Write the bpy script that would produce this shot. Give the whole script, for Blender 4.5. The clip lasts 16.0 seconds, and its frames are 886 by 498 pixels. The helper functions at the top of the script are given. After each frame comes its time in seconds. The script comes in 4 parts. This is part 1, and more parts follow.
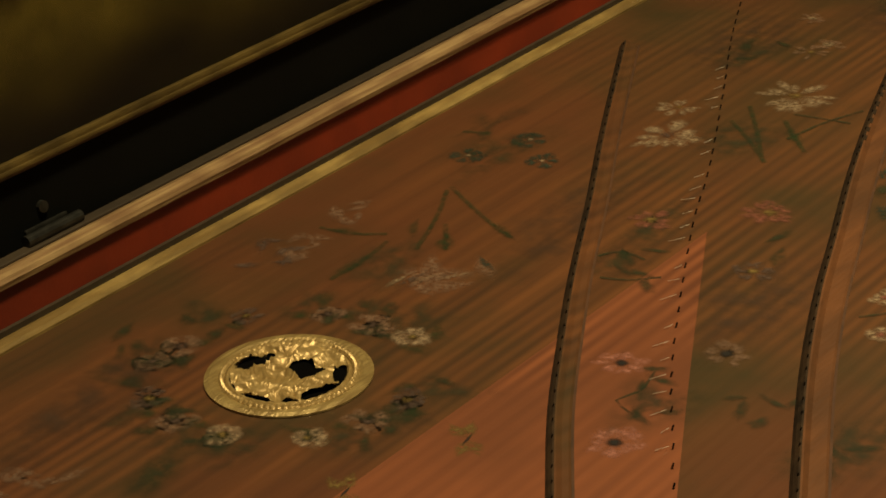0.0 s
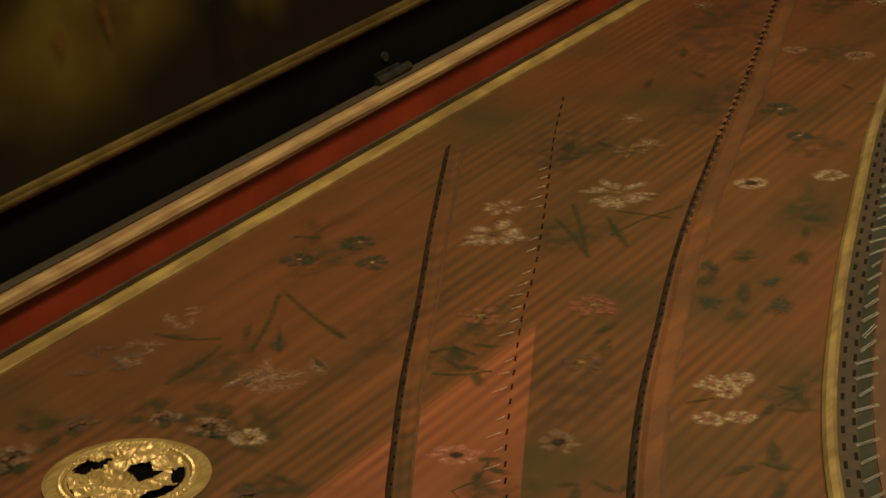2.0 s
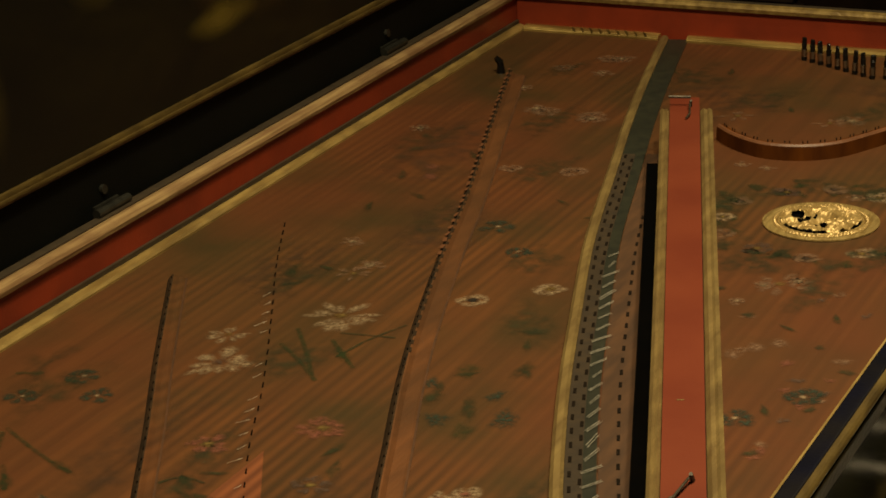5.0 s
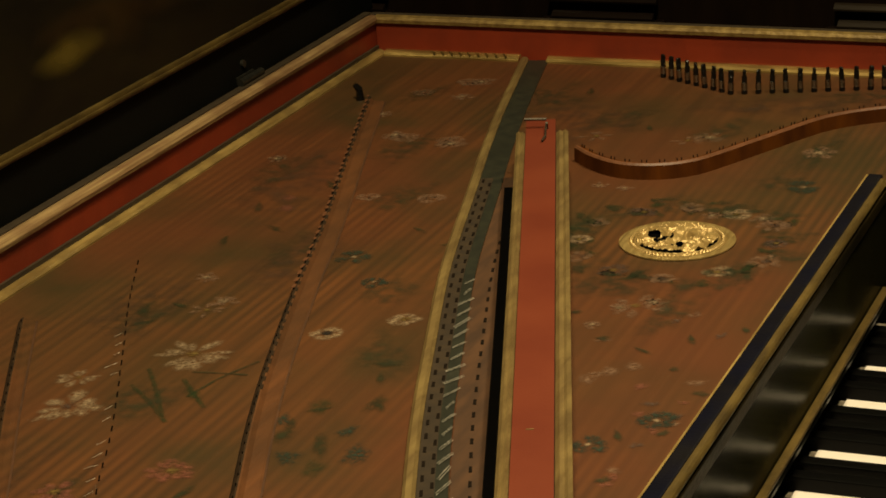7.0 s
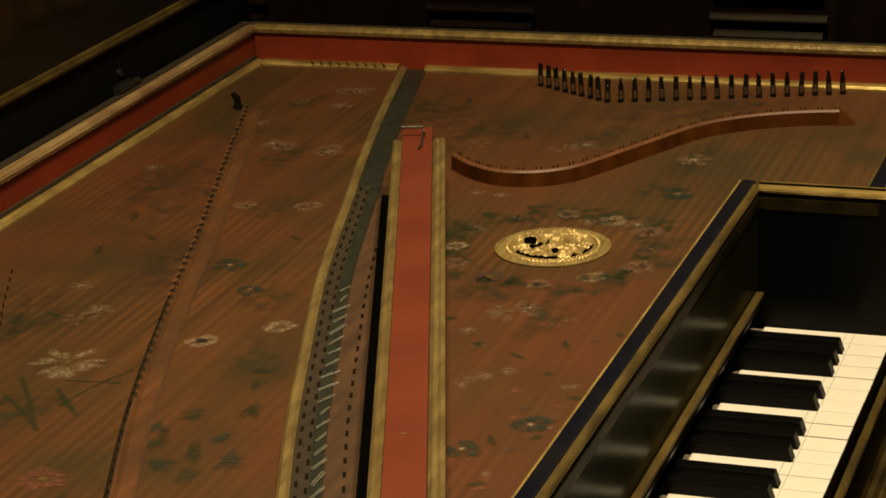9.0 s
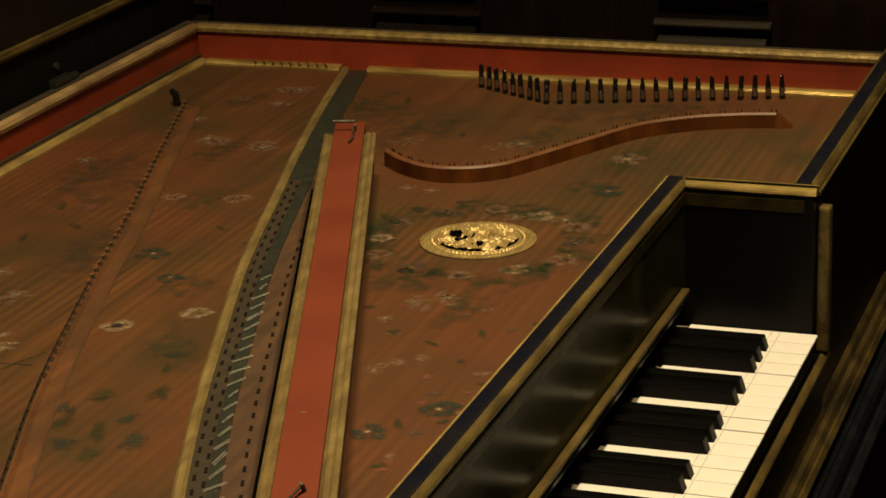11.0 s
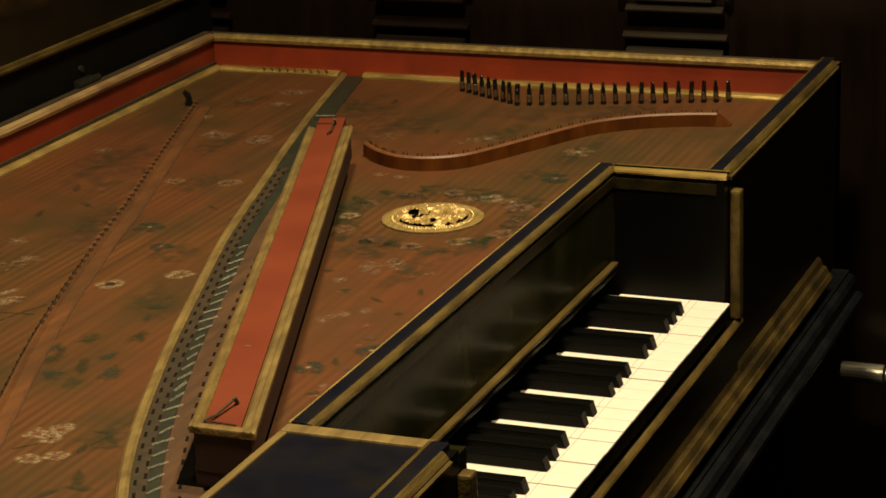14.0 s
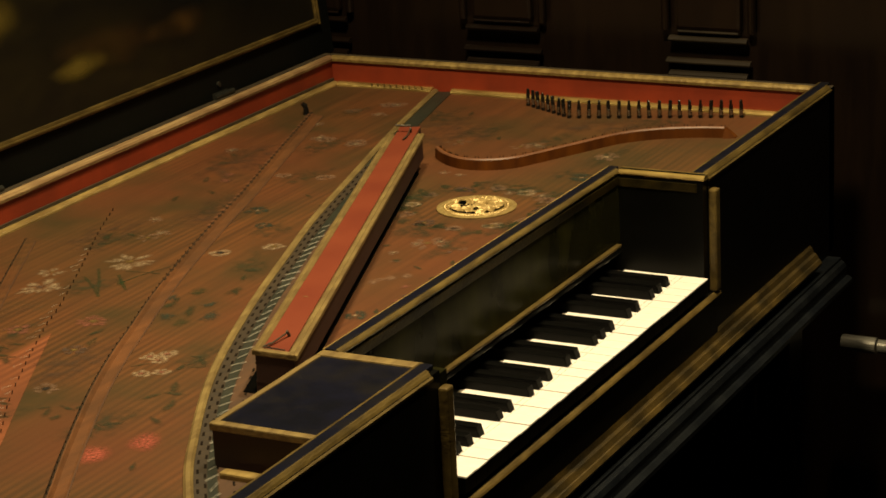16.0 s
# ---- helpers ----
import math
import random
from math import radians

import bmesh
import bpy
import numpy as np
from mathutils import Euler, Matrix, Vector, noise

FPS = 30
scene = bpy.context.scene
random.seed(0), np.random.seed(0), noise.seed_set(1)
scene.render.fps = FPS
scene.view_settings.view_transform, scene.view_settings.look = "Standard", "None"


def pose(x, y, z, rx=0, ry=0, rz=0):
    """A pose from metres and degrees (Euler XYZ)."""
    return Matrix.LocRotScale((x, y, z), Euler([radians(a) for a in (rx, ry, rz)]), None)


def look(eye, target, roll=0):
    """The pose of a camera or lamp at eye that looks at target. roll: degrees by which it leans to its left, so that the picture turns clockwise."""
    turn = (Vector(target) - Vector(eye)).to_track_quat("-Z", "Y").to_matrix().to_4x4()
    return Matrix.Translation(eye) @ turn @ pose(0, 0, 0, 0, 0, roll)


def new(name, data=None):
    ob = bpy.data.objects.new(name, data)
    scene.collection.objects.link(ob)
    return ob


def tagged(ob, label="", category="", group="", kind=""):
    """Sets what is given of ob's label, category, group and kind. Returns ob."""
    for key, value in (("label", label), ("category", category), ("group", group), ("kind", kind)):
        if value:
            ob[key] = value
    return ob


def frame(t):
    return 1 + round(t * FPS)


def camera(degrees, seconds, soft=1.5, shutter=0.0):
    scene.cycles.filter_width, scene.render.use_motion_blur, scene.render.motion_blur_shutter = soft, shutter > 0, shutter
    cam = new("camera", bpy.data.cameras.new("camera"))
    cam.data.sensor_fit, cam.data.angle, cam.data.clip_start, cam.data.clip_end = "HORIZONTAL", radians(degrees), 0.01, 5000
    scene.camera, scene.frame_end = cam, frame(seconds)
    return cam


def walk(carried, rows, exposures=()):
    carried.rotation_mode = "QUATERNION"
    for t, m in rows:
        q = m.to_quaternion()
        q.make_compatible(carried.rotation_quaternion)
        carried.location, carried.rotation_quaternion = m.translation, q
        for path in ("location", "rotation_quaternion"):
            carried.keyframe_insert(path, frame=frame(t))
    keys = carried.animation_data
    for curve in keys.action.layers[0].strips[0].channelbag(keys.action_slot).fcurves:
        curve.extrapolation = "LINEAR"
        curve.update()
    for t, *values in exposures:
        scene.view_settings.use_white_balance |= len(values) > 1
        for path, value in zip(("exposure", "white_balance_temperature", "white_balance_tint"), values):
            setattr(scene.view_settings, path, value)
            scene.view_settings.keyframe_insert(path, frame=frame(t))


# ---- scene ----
# ---- camera ----
cam = camera(22.0, 16.0, soft=1.7)
PATH = [
    (0, (-0.193, -0.231, 1.443), (1.229, 0.88, 0.58), -3.0),
    (0.5, (-0.196, -0.235, 1.442), (1.246, 0.862, 0.594), -3.1),
    (1, (-0.203, -0.236, 1.444), (1.271, 0.833, 0.616), -2.9),
    (1.5, (-0.21, -0.24, 1.444), (1.298, 0.801, 0.642), -2.7),
    (2, (-0.215, -0.247, 1.44), (1.328, 0.764, 0.667), -2.8),
    (2.5, (-0.221, -0.25, 1.439), (1.353, 0.726, 0.683), -2.7),
    (3, (-0.221, -0.253, 1.438), (1.38, 0.69, 0.698), -2.6),
    (3.5, (-0.224, -0.257, 1.438), (1.401, 0.656, 0.715), -2.6),
    (4, (-0.221, -0.259, 1.442), (1.426, 0.625, 0.732), -2.5),
    (4.2, (-0.22, -0.258, 1.44), (1.438, 0.614, 0.739), -2.6),
    (6.5, (-0.207, -0.274, 1.439), (1.52, 0.485, 0.775), -2.9),
    (7, (-0.184, -0.286, 1.44), (1.547, 0.46, 0.773), -3.7),
    (7.5, (-0.182, -0.291, 1.436), (1.56, 0.433, 0.773), -3.6),
    (8, (-0.186, -0.289, 1.432), (1.57, 0.406, 0.773), -3.2),
    (8.5, (-0.194, -0.287, 1.426), (1.575, 0.382, 0.775), -2.9),
    (9, (-0.183, -0.297, 1.433), (1.588, 0.36, 0.773), -3.0),
    (9.5, (-0.175, -0.307, 1.429), (1.599, 0.342, 0.772), -2.9),
    (10, (-0.165, -0.321, 1.417), (1.614, 0.324, 0.768), -2.6),
    (12.5, (-0.192, -0.409, 1.378), (1.591, 0.262, 0.769), -1.9),
    (13, (-0.224, -0.442, 1.385), (1.555, 0.24, 0.776), -2.1),
    (13.5, (-0.281, -0.48, 1.398), (1.494, 0.213, 0.791), -1.9),
    (14, (-0.379, -0.558, 1.422), (1.385, 0.171, 0.822), -2.3),
    (14.5, (-0.49, -0.66, 1.451), (1.255, 0.117, 0.86), -2.7),
    (15, (-0.623, -0.773, 1.482), (1.106, 0.048, 0.902), -3.1),
    (15.5, (-0.735, -0.877, 1.524), (0.974, -0.015, 0.943), -3.1),
    (16, (-0.824, -0.966, 1.571), (0.863, -0.067, 0.979), -2.9),
]
walk(cam, [(t, look(e, g, r)) for t, e, g, r in PATH],
     exposures=[(0, -0.36), (10, -0.31), (12.5, -0.20), (16, 0.2)])

# ---- light ----
world = bpy.data.worlds.new("world")
scene.world = world
world.use_nodes = True
world.node_tree.nodes["Background"].inputs[0].default_value = (1.0, 0.75, 0.5, 1)
world.node_tree.nodes["Background"].inputs[1].default_value = 0.006


def lamp(name, eye, target, watts, size, colour):
    d = bpy.data.lights.new(name, "AREA")
    d.energy, d.size, d.color, d.shape = watts, size, colour, "DISK"
    ob = new(name, d)
    ob.matrix_world = look(eye, target)
    return ob


WARM = (1.0, 0.83, 0.48)
lamp("ceiling_light", (0.62, -0.02, 2.95), (0.85, 0.25, 0.8), 62.5, 0.30, WARM)
key_spot = bpy.data.lights.new("key_spot", "SPOT")
key_spot.energy, key_spot.color, key_spot.spot_size, key_spot.spot_blend, key_spot.shadow_soft_size = 172, WARM, radians(50), 1.0, 0.06
new("key_spot", key_spot).matrix_world = look((1.48, -0.42, 2.95), (1.36, 0.0, 0.72))

# ---- materials ----
def material(name, base, rough=0.6, metal=0.0, spec=0.5, alt=None, scale=(1, 1, 1), size=60.0, bump=0.1, fine=400.0, stain=None, stain_size=6.0, coat=0.0):
    """Grain between base and alt on stretched noise, large stains, and fine relief."""
    m = bpy.data.materials.new(name)
    m.use_nodes = True
    n, l = m.node_tree.nodes, m.node_tree.links
    b = n["Principled BSDF"]
    b.inputs["Roughness"].default_value, b.inputs["Metallic"].default_value = rough, metal
    b.inputs["Specular IOR Level"].default_value, b.inputs["Coat Weight"].default_value = spec, coat
    tc, mp = n.new("ShaderNodeTexCoord"), n.new("ShaderNodeMapping")
    mp.inputs["Scale"].default_value = scale
    l.new(tc.outputs["Object"], mp.inputs["Vector"])
    g = n.new("ShaderNodeTexNoise")
    g.inputs["Scale"].default_value, g.inputs["Detail"].default_value = size, 6
    l.new(mp.outputs[0], g.inputs["Vector"])
    r = n.new("ShaderNodeValToRGB")
    r.color_ramp.elements[0].position, r.color_ramp.elements[1].position = 0.36, 0.64
    r.color_ramp.elements[0].color = (*(alt or [c * 0.75 for c in base]), 1)
    r.color_ramp.elements[1].color = (*base, 1)
    l.new(g.outputs["Fac"], r.inputs[0])
    out = r.outputs[0]
    s = n.new("ShaderNodeTexNoise")
    s.inputs["Scale"].default_value, s.inputs["Detail"].default_value = stain_size, 4
    l.new(tc.outputs["Object"], s.inputs["Vector"])
    sr = n.new("ShaderNodeValToRGB")
    sr.color_ramp.elements[0].position, sr.color_ramp.elements[1].position = 0.42, 0.66
    sr.color_ramp.elements[0].color, sr.color_ramp.elements[1].color = (0, 0, 0, 1), (0.55, 0.55, 0.55, 1)
    l.new(s.outputs["Fac"], sr.inputs[0])
    mx = n.new("ShaderNodeMixRGB")
    l.new(sr.outputs[0], mx.inputs[0])
    l.new(out, mx.inputs[1])
    mx.inputs[2].default_value = (*(stain or [c * 0.6 for c in base]), 1)
    l.new(mx.outputs[0], b.inputs["Base Color"])
    f = n.new("ShaderNodeTexNoise")
    f.inputs["Scale"].default_value, f.inputs["Detail"].default_value = fine, 3
    l.new(mp.outputs[0], f.inputs["Vector"])
    bp = n.new("ShaderNodeBump")
    bp.inputs["Strength"].default_value, bp.inputs["Distance"].default_value = bump, 0.002
    l.new(f.outputs["Fac"], bp.inputs["Height"])
    l.new(bp.outputs[0], b.inputs["Normal"])
    return m


def worn(m, low=0.30, high=0.62, size=300.0, most=0.9):
    """Thin, rubbed brushwork, thicker in the middle of a stroke: the wood shows through it."""
    n, l = m.node_tree.nodes, m.node_tree.links
    [k for k in n if k.type == "BUMP"][0].inputs["Strength"].default_value = 0.03
    tc, t, r = n.new("ShaderNodeTexCoord"), n.new("ShaderNodeTexNoise"), n.new("ShaderNodeMapRange")
    t.inputs["Scale"].default_value, t.inputs["Detail"].default_value = size, 4
    l.new(tc.outputs["Object"], t.inputs["Vector"])
    r.inputs["From Min"].default_value, r.inputs["From Max"].default_value = low, high
    r.inputs["To Max"].default_value = most
    l.new(t.outputs["Fac"], r.inputs["Value"])
    uv, sx, fade, mul = n.new("ShaderNodeUVMap"), n.new("ShaderNodeSeparateXYZ"), n.new("ShaderNodeMapRange"), n.new("ShaderNodeMath")
    l.new(uv.outputs[0], sx.inputs[0])
    fade.interpolation_type = "SMOOTHSTEP"
    fade.inputs["From Max"].default_value = 0.85
    l.new(sx.outputs[0], fade.inputs["Value"])
    mul.operation = "MULTIPLY"
    l.new(r.outputs[0], mul.inputs[0])
    l.new(fade.outputs[0], mul.inputs[1])
    l.new(mul.outputs[0], n["Principled BSDF"].inputs["Alpha"])
    return m


def striped(m, pitch=0.0102, amount=0.34, other=(0.040, 0.0285, 0.0085), rosy=(0.116, 0.0315, 0.0105)):
    """Adds the even year rings of quarter-sawn spruce, running along x."""
    n, l = m.node_tree.nodes, m.node_tree.links
    ramp = [k for k in n if k.type == "VALTORGB"][0]
    grain = ramp.inputs[0].links[0].from_socket
    tc, mp, w = n.new("ShaderNodeTexCoord"), n.new("ShaderNodeMapping"), n.new("ShaderNodeTexWave")
    mp.inputs["Scale"].default_value = (0.02, 1, 1)
    l.new(tc.outputs["Object"], mp.inputs[0])
    l.new(mp.outputs[0], w.inputs["Vector"])
    w.bands_direction = "Y"
    w.inputs["Scale"].default_value, w.inputs["Distortion"].default_value = 0.314 / pitch, 5.5
    w.inputs["Detail"].default_value, w.inputs["Detail Scale"].default_value = 2, 0.35
    mx, cl, cm2 = n.new("ShaderNodeMixRGB"), n.new("ShaderNodeTexNoise"), n.new("ShaderNodeMapRange")
    cl.inputs["Scale"].default_value, cl.inputs["Detail"].default_value = 5.5, 3
    l.new(tc.outputs["Object"], cl.inputs["Vector"])
    cm2.inputs["From Min"].default_value, cm2.inputs["From Max"].default_value, cm2.inputs["To Max"].default_value = 0.40, 0.66, amount
    cm2.inputs["To Min"].default_value = 0.03
    l.new(cl.outputs["Fac"], cm2.inputs["Value"])
    l.new(cm2.outputs[0], mx.inputs[0])
    l.new(grain, mx.inputs[1])
    l.new(w.outputs["Fac"], mx.inputs[2])
    l.new(mx.outputs[0], ramp.inputs[0])
    ramp.color_ramp.elements[0].position, ramp.color_ramp.elements[1].position = 0.24, 0.74
    # old varnish: broad olive and reddish clouds
    base = n["Principled BSDF"].inputs["Base Color"]
    was = base.links[0].from_socket
    c, cr, cm = n.new("ShaderNodeTexNoise"), n.new("ShaderNodeValToRGB"), n.new("ShaderNodeMixRGB")
    c.inputs["Scale"].default_value, c.inputs["Detail"].default_value = 9.0, 5
    l.new(tc.outputs["Object"], c.inputs["Vector"])
    cr.color_ramp.elements[0].position, cr.color_ramp.elements[1].position = 0.44, 0.70
    cr.color_ramp.elements[0].color, cr.color_ramp.elements[1].color = (0, 0, 0, 1), (0.85, 0.85, 0.85, 1)
    l.new(c.outputs["Fac"], cr.inputs[0])
    l.new(cr.outputs[0], cm.inputs[0])
    l.new(was, cm.inputs[1])
    cm.inputs[2].default_value = (*other, 1)
    d, dr, dm = n.new("ShaderNodeTexNoise"), n.new("ShaderNodeMapRange"), n.new("ShaderNodeMixRGB")
    d.inputs["Scale"].default_value, d.inputs["Detail"].default_value = 4.2, 4
    off = n.new("ShaderNodeMapping")
    off.inputs["Location"].default_value = (7.3, 2.1, 0)
    l.new(tc.outputs["Object"], off.inputs[0])
    l.new(off.outputs[0], d.inputs["Vector"])
    dr.inputs["From Min"].default_value, dr.inputs["From Max"].default_value, dr.inputs["To Max"].default_value = 0.45, 0.68, 0.6
    l.new(d.outputs["Fac"], dr.inputs["Value"])
    l.new(dr.outputs[0], dm.inputs[0])
    l.new(cm.outputs[0], dm.inputs[1])
    dm.inputs[2].default_value = (*rosy, 1)
    l.new(dm.outputs[0], base)
    return m


ALONG = (0.012, 1.0, 1.0)
soft_wood = striped(material("painted_spruce", (0.140, 0.0500, 0.0135), 0.5, alt=(0.056, 0.0230, 0.0076), scale=ALONG, size=75, bump=0.12, fine=240, stain=(0.056, 0.036, 0.0110), stain_size=2.6))
lighter_wood = striped(material("lighter_spruce", (0.235, 0.074, 0.026), 0.5, alt=(0.115, 0.036, 0.014), scale=ALONG, size=75, bump=0.12, fine=240, stain=(0.18, 0.055, 0.02)), amount=0.52, other=(0.13, 0.042, 0.016), rosy=(0.25, 0.074, 0.026))
brown_edge = material("dark_slot", (0.014, 0.0095, 0.0065), 0.8, size=80, spec=0.05)
bright_gilt = material("burnished_gilding", (0.62, 0.43, 0.14), 0.27, 0.6, alt=(0.30, 0.19, 0.055), scale=(1, 0.15, 1), size=90, bump=0.2, stain=(0.24, 0.15, 0.045), stain_size=25)
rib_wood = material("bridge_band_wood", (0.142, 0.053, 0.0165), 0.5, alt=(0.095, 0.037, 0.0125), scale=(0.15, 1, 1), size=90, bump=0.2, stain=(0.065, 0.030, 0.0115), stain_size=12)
rib_dark = material("shaded_bridge_side", (0.040, 0.024, 0.0125), 0.7, alt=(0.015, 0.0105, 0.0068), size=90, bump=0.3, fine=420, stain=(0.058, 0.030, 0.013), stain_size=35, spec=0.15)
faint_seam = material("faint_seam", (0.060, 0.027, 0.0115), 0.6, alt=(0.095, 0.037, 0.013), size=60)
pale_wood = material("pale_bridge_edge", (0.17, 0.066, 0.027), 0.5, size=90)
nut_wood = material("red_brown_bridge_wood", (0.115, 0.0335, 0.0042), 0.55, alt=(0.060, 0.0172, 0.0036), scale=(1, 1, 0.3), size=45, stain=(0.05, 0.0150, 0.0035), stain_size=8, spec=0.06)
pink_wood = material("register_wood", (0.096, 0.044, 0.0185), 0.6, alt=(0.052, 0.026, 0.0130), scale=(0.2, 1, 1), size=120)
grey_strip = material("grey_green_strip", (0.027, 0.0275, 0.0165), 0.5, alt=(0.0165, 0.0175, 0.0120), size=80)
slot_strip = material("worn_register", (0.046, 0.029, 0.0145), 0.6, alt=(0.029, 0.0195, 0.0115), size=120)
red_paint = material("red_paint", (0.262, 0.030, 0.0060), 0.55, alt=(0.20, 0.0225, 0.005), size=25, stain=(0.14, 0.016, 0.004), stain_size=9)
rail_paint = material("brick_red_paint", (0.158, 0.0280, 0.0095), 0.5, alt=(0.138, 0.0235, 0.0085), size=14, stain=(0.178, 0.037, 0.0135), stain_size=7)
# bodies of rail and box, much darker than rail_paint
dull_red = material("dark_red_sides", (0.035, 0.010, 0.007), 0.6, alt=(0.025, 0.008, 0.006), size=30)
gilt = material("worn_gilding", (0.42, 0.285, 0.092), 0.40, 0.25, alt=(0.23, 0.145, 0.044), scale=(0.15, 1, 1), size=110, bump=0.3, fine=300, stain=(0.15, 0.095, 0.034), stain_size=30)
pale_gilt = material("rail_gilding", (0.27, 0.185, 0.066), 0.45, 0.2, alt=(0.17, 0.11, 0.04), scale=(0.12, 1, 1), size=110, bump=0.4, stain=(0.14, 0.09, 0.035), stain_size=25)
rim_gilt = material("rubbed_gilding", (0.43, 0.285, 0.125), 0.55, 0.1, alt=(0.25, 0.142, 0.062), scale=(0.05, 1, 1), size=230, bump=0.5, stain=(0.16, 0.075, 0.034), stain_size=26)
dark_gilt = material("tarnished_gilding", (0.150, 0.098, 0.026), 0.42, 0.25, alt=(0.075, 0.047, 0.0125), scale=(0.3, 1, 1), size=100, bump=0.3, stain=(0.040, 0.026, 0.0085), stain_size=18)
faint_gilt = material("dull_gilding", (0.040, 0.027, 0.006), 0.42, 0.5, alt=(0.008, 0.006, 0.002), scale=(0.3, 1, 1), size=60, bump=0.3, spec=0.2)
foot_gilt = material("blackened_gilding", (0.115, 0.070, 0.0165), 0.45, 0.25, alt=(0.030, 0.020, 0.006), scale=(0.5, 1, 1), size=45, bump=0.35, stain=(0.012, 0.009, 0.004), stain_size=11)
gold = material("gilded_casting", (0.48, 0.335, 0.128), 0.36, 0.35, alt=(0.36, 0.235, 0.08), size=120, bump=0.4, fine=300, stain=(0.26, 0.16, 0.05), stain_size=60)
rim_gold = material("brushed_gilding", (0.46, 0.325, 0.120), 0.38, 0.35, alt=(0.30, 0.20, 0.070), scale=(0.05, 1, 1), size=330, bump=0.7, fine=500, stain=(0.20, 0.125, 0.040), stain_size=45)
black_case = material("black_lacquer", (0.0022, 0.0021, 0.0018), 0.34, alt=(0.0015, 0.0014, 0.0012), size=30, bump=0.05, stain=(0.0045, 0.004, 0.003), spec=0.10)
# olive patches in the colour stand in for blurred reflections of the keys
gloss_black = material("polished_black_board", (0.0070, 0.0066, 0.0028), 0.21, alt=(0.026, 0.024, 0.0070), scale=(1, 1, 0.6), size=14, bump=0.2, fine=45, spec=0.5)
gloss_black.node_tree.nodes["Principled BSDF"].inputs["IOR"].default_value = 1.10  # thin, dulled varnish
gloss_black.node_tree.nodes["Principled BSDF"].inputs["Specular Tint"].default_value = (1.0, 0.93, 0.55, 1)  # yellowed
blue_black = material("blue_black_paint", (0.0034, 0.0036, 0.0105), 0.42, alt=(0.0024, 0.0025, 0.006), size=35, bump=0.15, stain=(0.011, 0.009, 0.008), stain_size=22, spec=0.22)
stand_paint = material("dark_blue_black_paint", (0.0030, 0.0040, 0.0062), 0.45, alt=(0.0016, 0.0021, 0.0032), size=30, bump=0.35, fine=120, stain=(0.010, 0.011, 0.012), stain_size=24, spec=0.25)
lid_black = material("dull_black_paint", (0.0030, 0.0033, 0.0026), 0.6, alt=(0.0021, 0.0023, 0.0018), size=20, stain=(0.0045, 0.0042, 0.003), spec=0.1)
grey_line = material("grey_brown_strip", (0.052, 0.035, 0.018), 0.6, alt=(0.034, 0.023, 0.013), size=80)
ivory = material("aged_bone", (0.82, 0.755, 0.715), 0.35, alt=(0.77, 0.705, 0.65), scale=(1, 0.25, 1), size=60, bump=0.06, stain=(0.74, 0.66, 0.57), stain_size=30)
ebony = material("ebony_stained_wood", (0.0018, 0.0016, 0.0013), 0.45, alt=(0.0012, 0.0011, 0.001), scale=(1, 0.2, 1), size=90, spec=0.10)
tail_wood = material("grey_key_lever_wood", (0.30, 0.25, 0.19), 0.6, alt=(0.22, 0.18, 0.13), scale=(1, 0.2, 1), size=80)
steel = material("dull_steel", (0.50, 0.46, 0.40), 0.25, 0.75, alt=(0.32, 0.29, 0.25), size=200)
string_wire = material("bright_wire", (0.86, 0.80, 0.68), 0.32, 0.3, alt=(0.4, 0.35, 0.28), size=300)
iron = material("dark_iron", (0.014, 0.012, 0.010), 0.28, 0.5, alt=(0.01, 0.009, 0.008), size=200)
scribe = material("browned_bone", (0.42, 0.34, 0.25), 0.5, size=80)
polished = material("bright_steel_wire", (0.40, 0.36, 0.30), 0.17, 1.0, alt=(0.30, 0.27, 0.22), size=900)
hook_iron = material("greyed_iron_hook", (0.075, 0.058, 0.038), 0.45, 0.4, alt=(0.035, 0.027, 0.019), size=300)
hinge_metal = material("worn_hinge_iron", (0.045, 0.043, 0.035), 0.4, 0.5, alt=(0.018, 0.017, 0.014), size=120)
# stands in for unlit hollows: in the roses, behind the keys, under the rail
void_black = material("unlit_black", (0.004, 0.0035, 0.003), 0.9, alt=(0.003, 0.003, 0.003), spec=0.0)
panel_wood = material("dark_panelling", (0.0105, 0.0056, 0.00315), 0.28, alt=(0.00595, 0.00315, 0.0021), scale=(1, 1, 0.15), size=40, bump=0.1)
# paler than panel_wood: light on the nearest mouldings put into the colour
lit_edge_wood = material("polished_wood_highlight", (0.032, 0.023, 0.0145), 0.35, alt=(0.02, 0.014, 0.009), scale=(1, 0.2, 1), size=60, spec=0.5)
floor_wood = material("dark_parquet", (0.007, 0.0042, 0.0025), 0.5, alt=(0.0042, 0.0026, 0.0016), scale=(0.15, 1, 1), size=40, spec=0.15)
plaster = material("dark_plaster", (0.05, 0.04, 0.03), 0.85, size=20)

white_p = worn(material("cream_petal_paint", (0.36, 0.250, 0.145), 0.6, alt=(0.25, 0.160, 0.088), size=180), most=0.84)
rose_p = worn(material("dusty_pink_petal_paint", (0.255, 0.142, 0.082), 0.6, alt=(0.17, 0.092, 0.052), size=150), most=0.66)
pink_p = worn(material("coral_petal_paint", (0.25, 0.085, 0.048), 0.6, alt=(0.20, 0.062, 0.036), size=180), most=0.72)
mauve_p = worn(material("mauve_petal_paint", (0.105, 0.062, 0.042), 0.6, alt=(0.075, 0.044, 0.03), size=150), most=0.75)
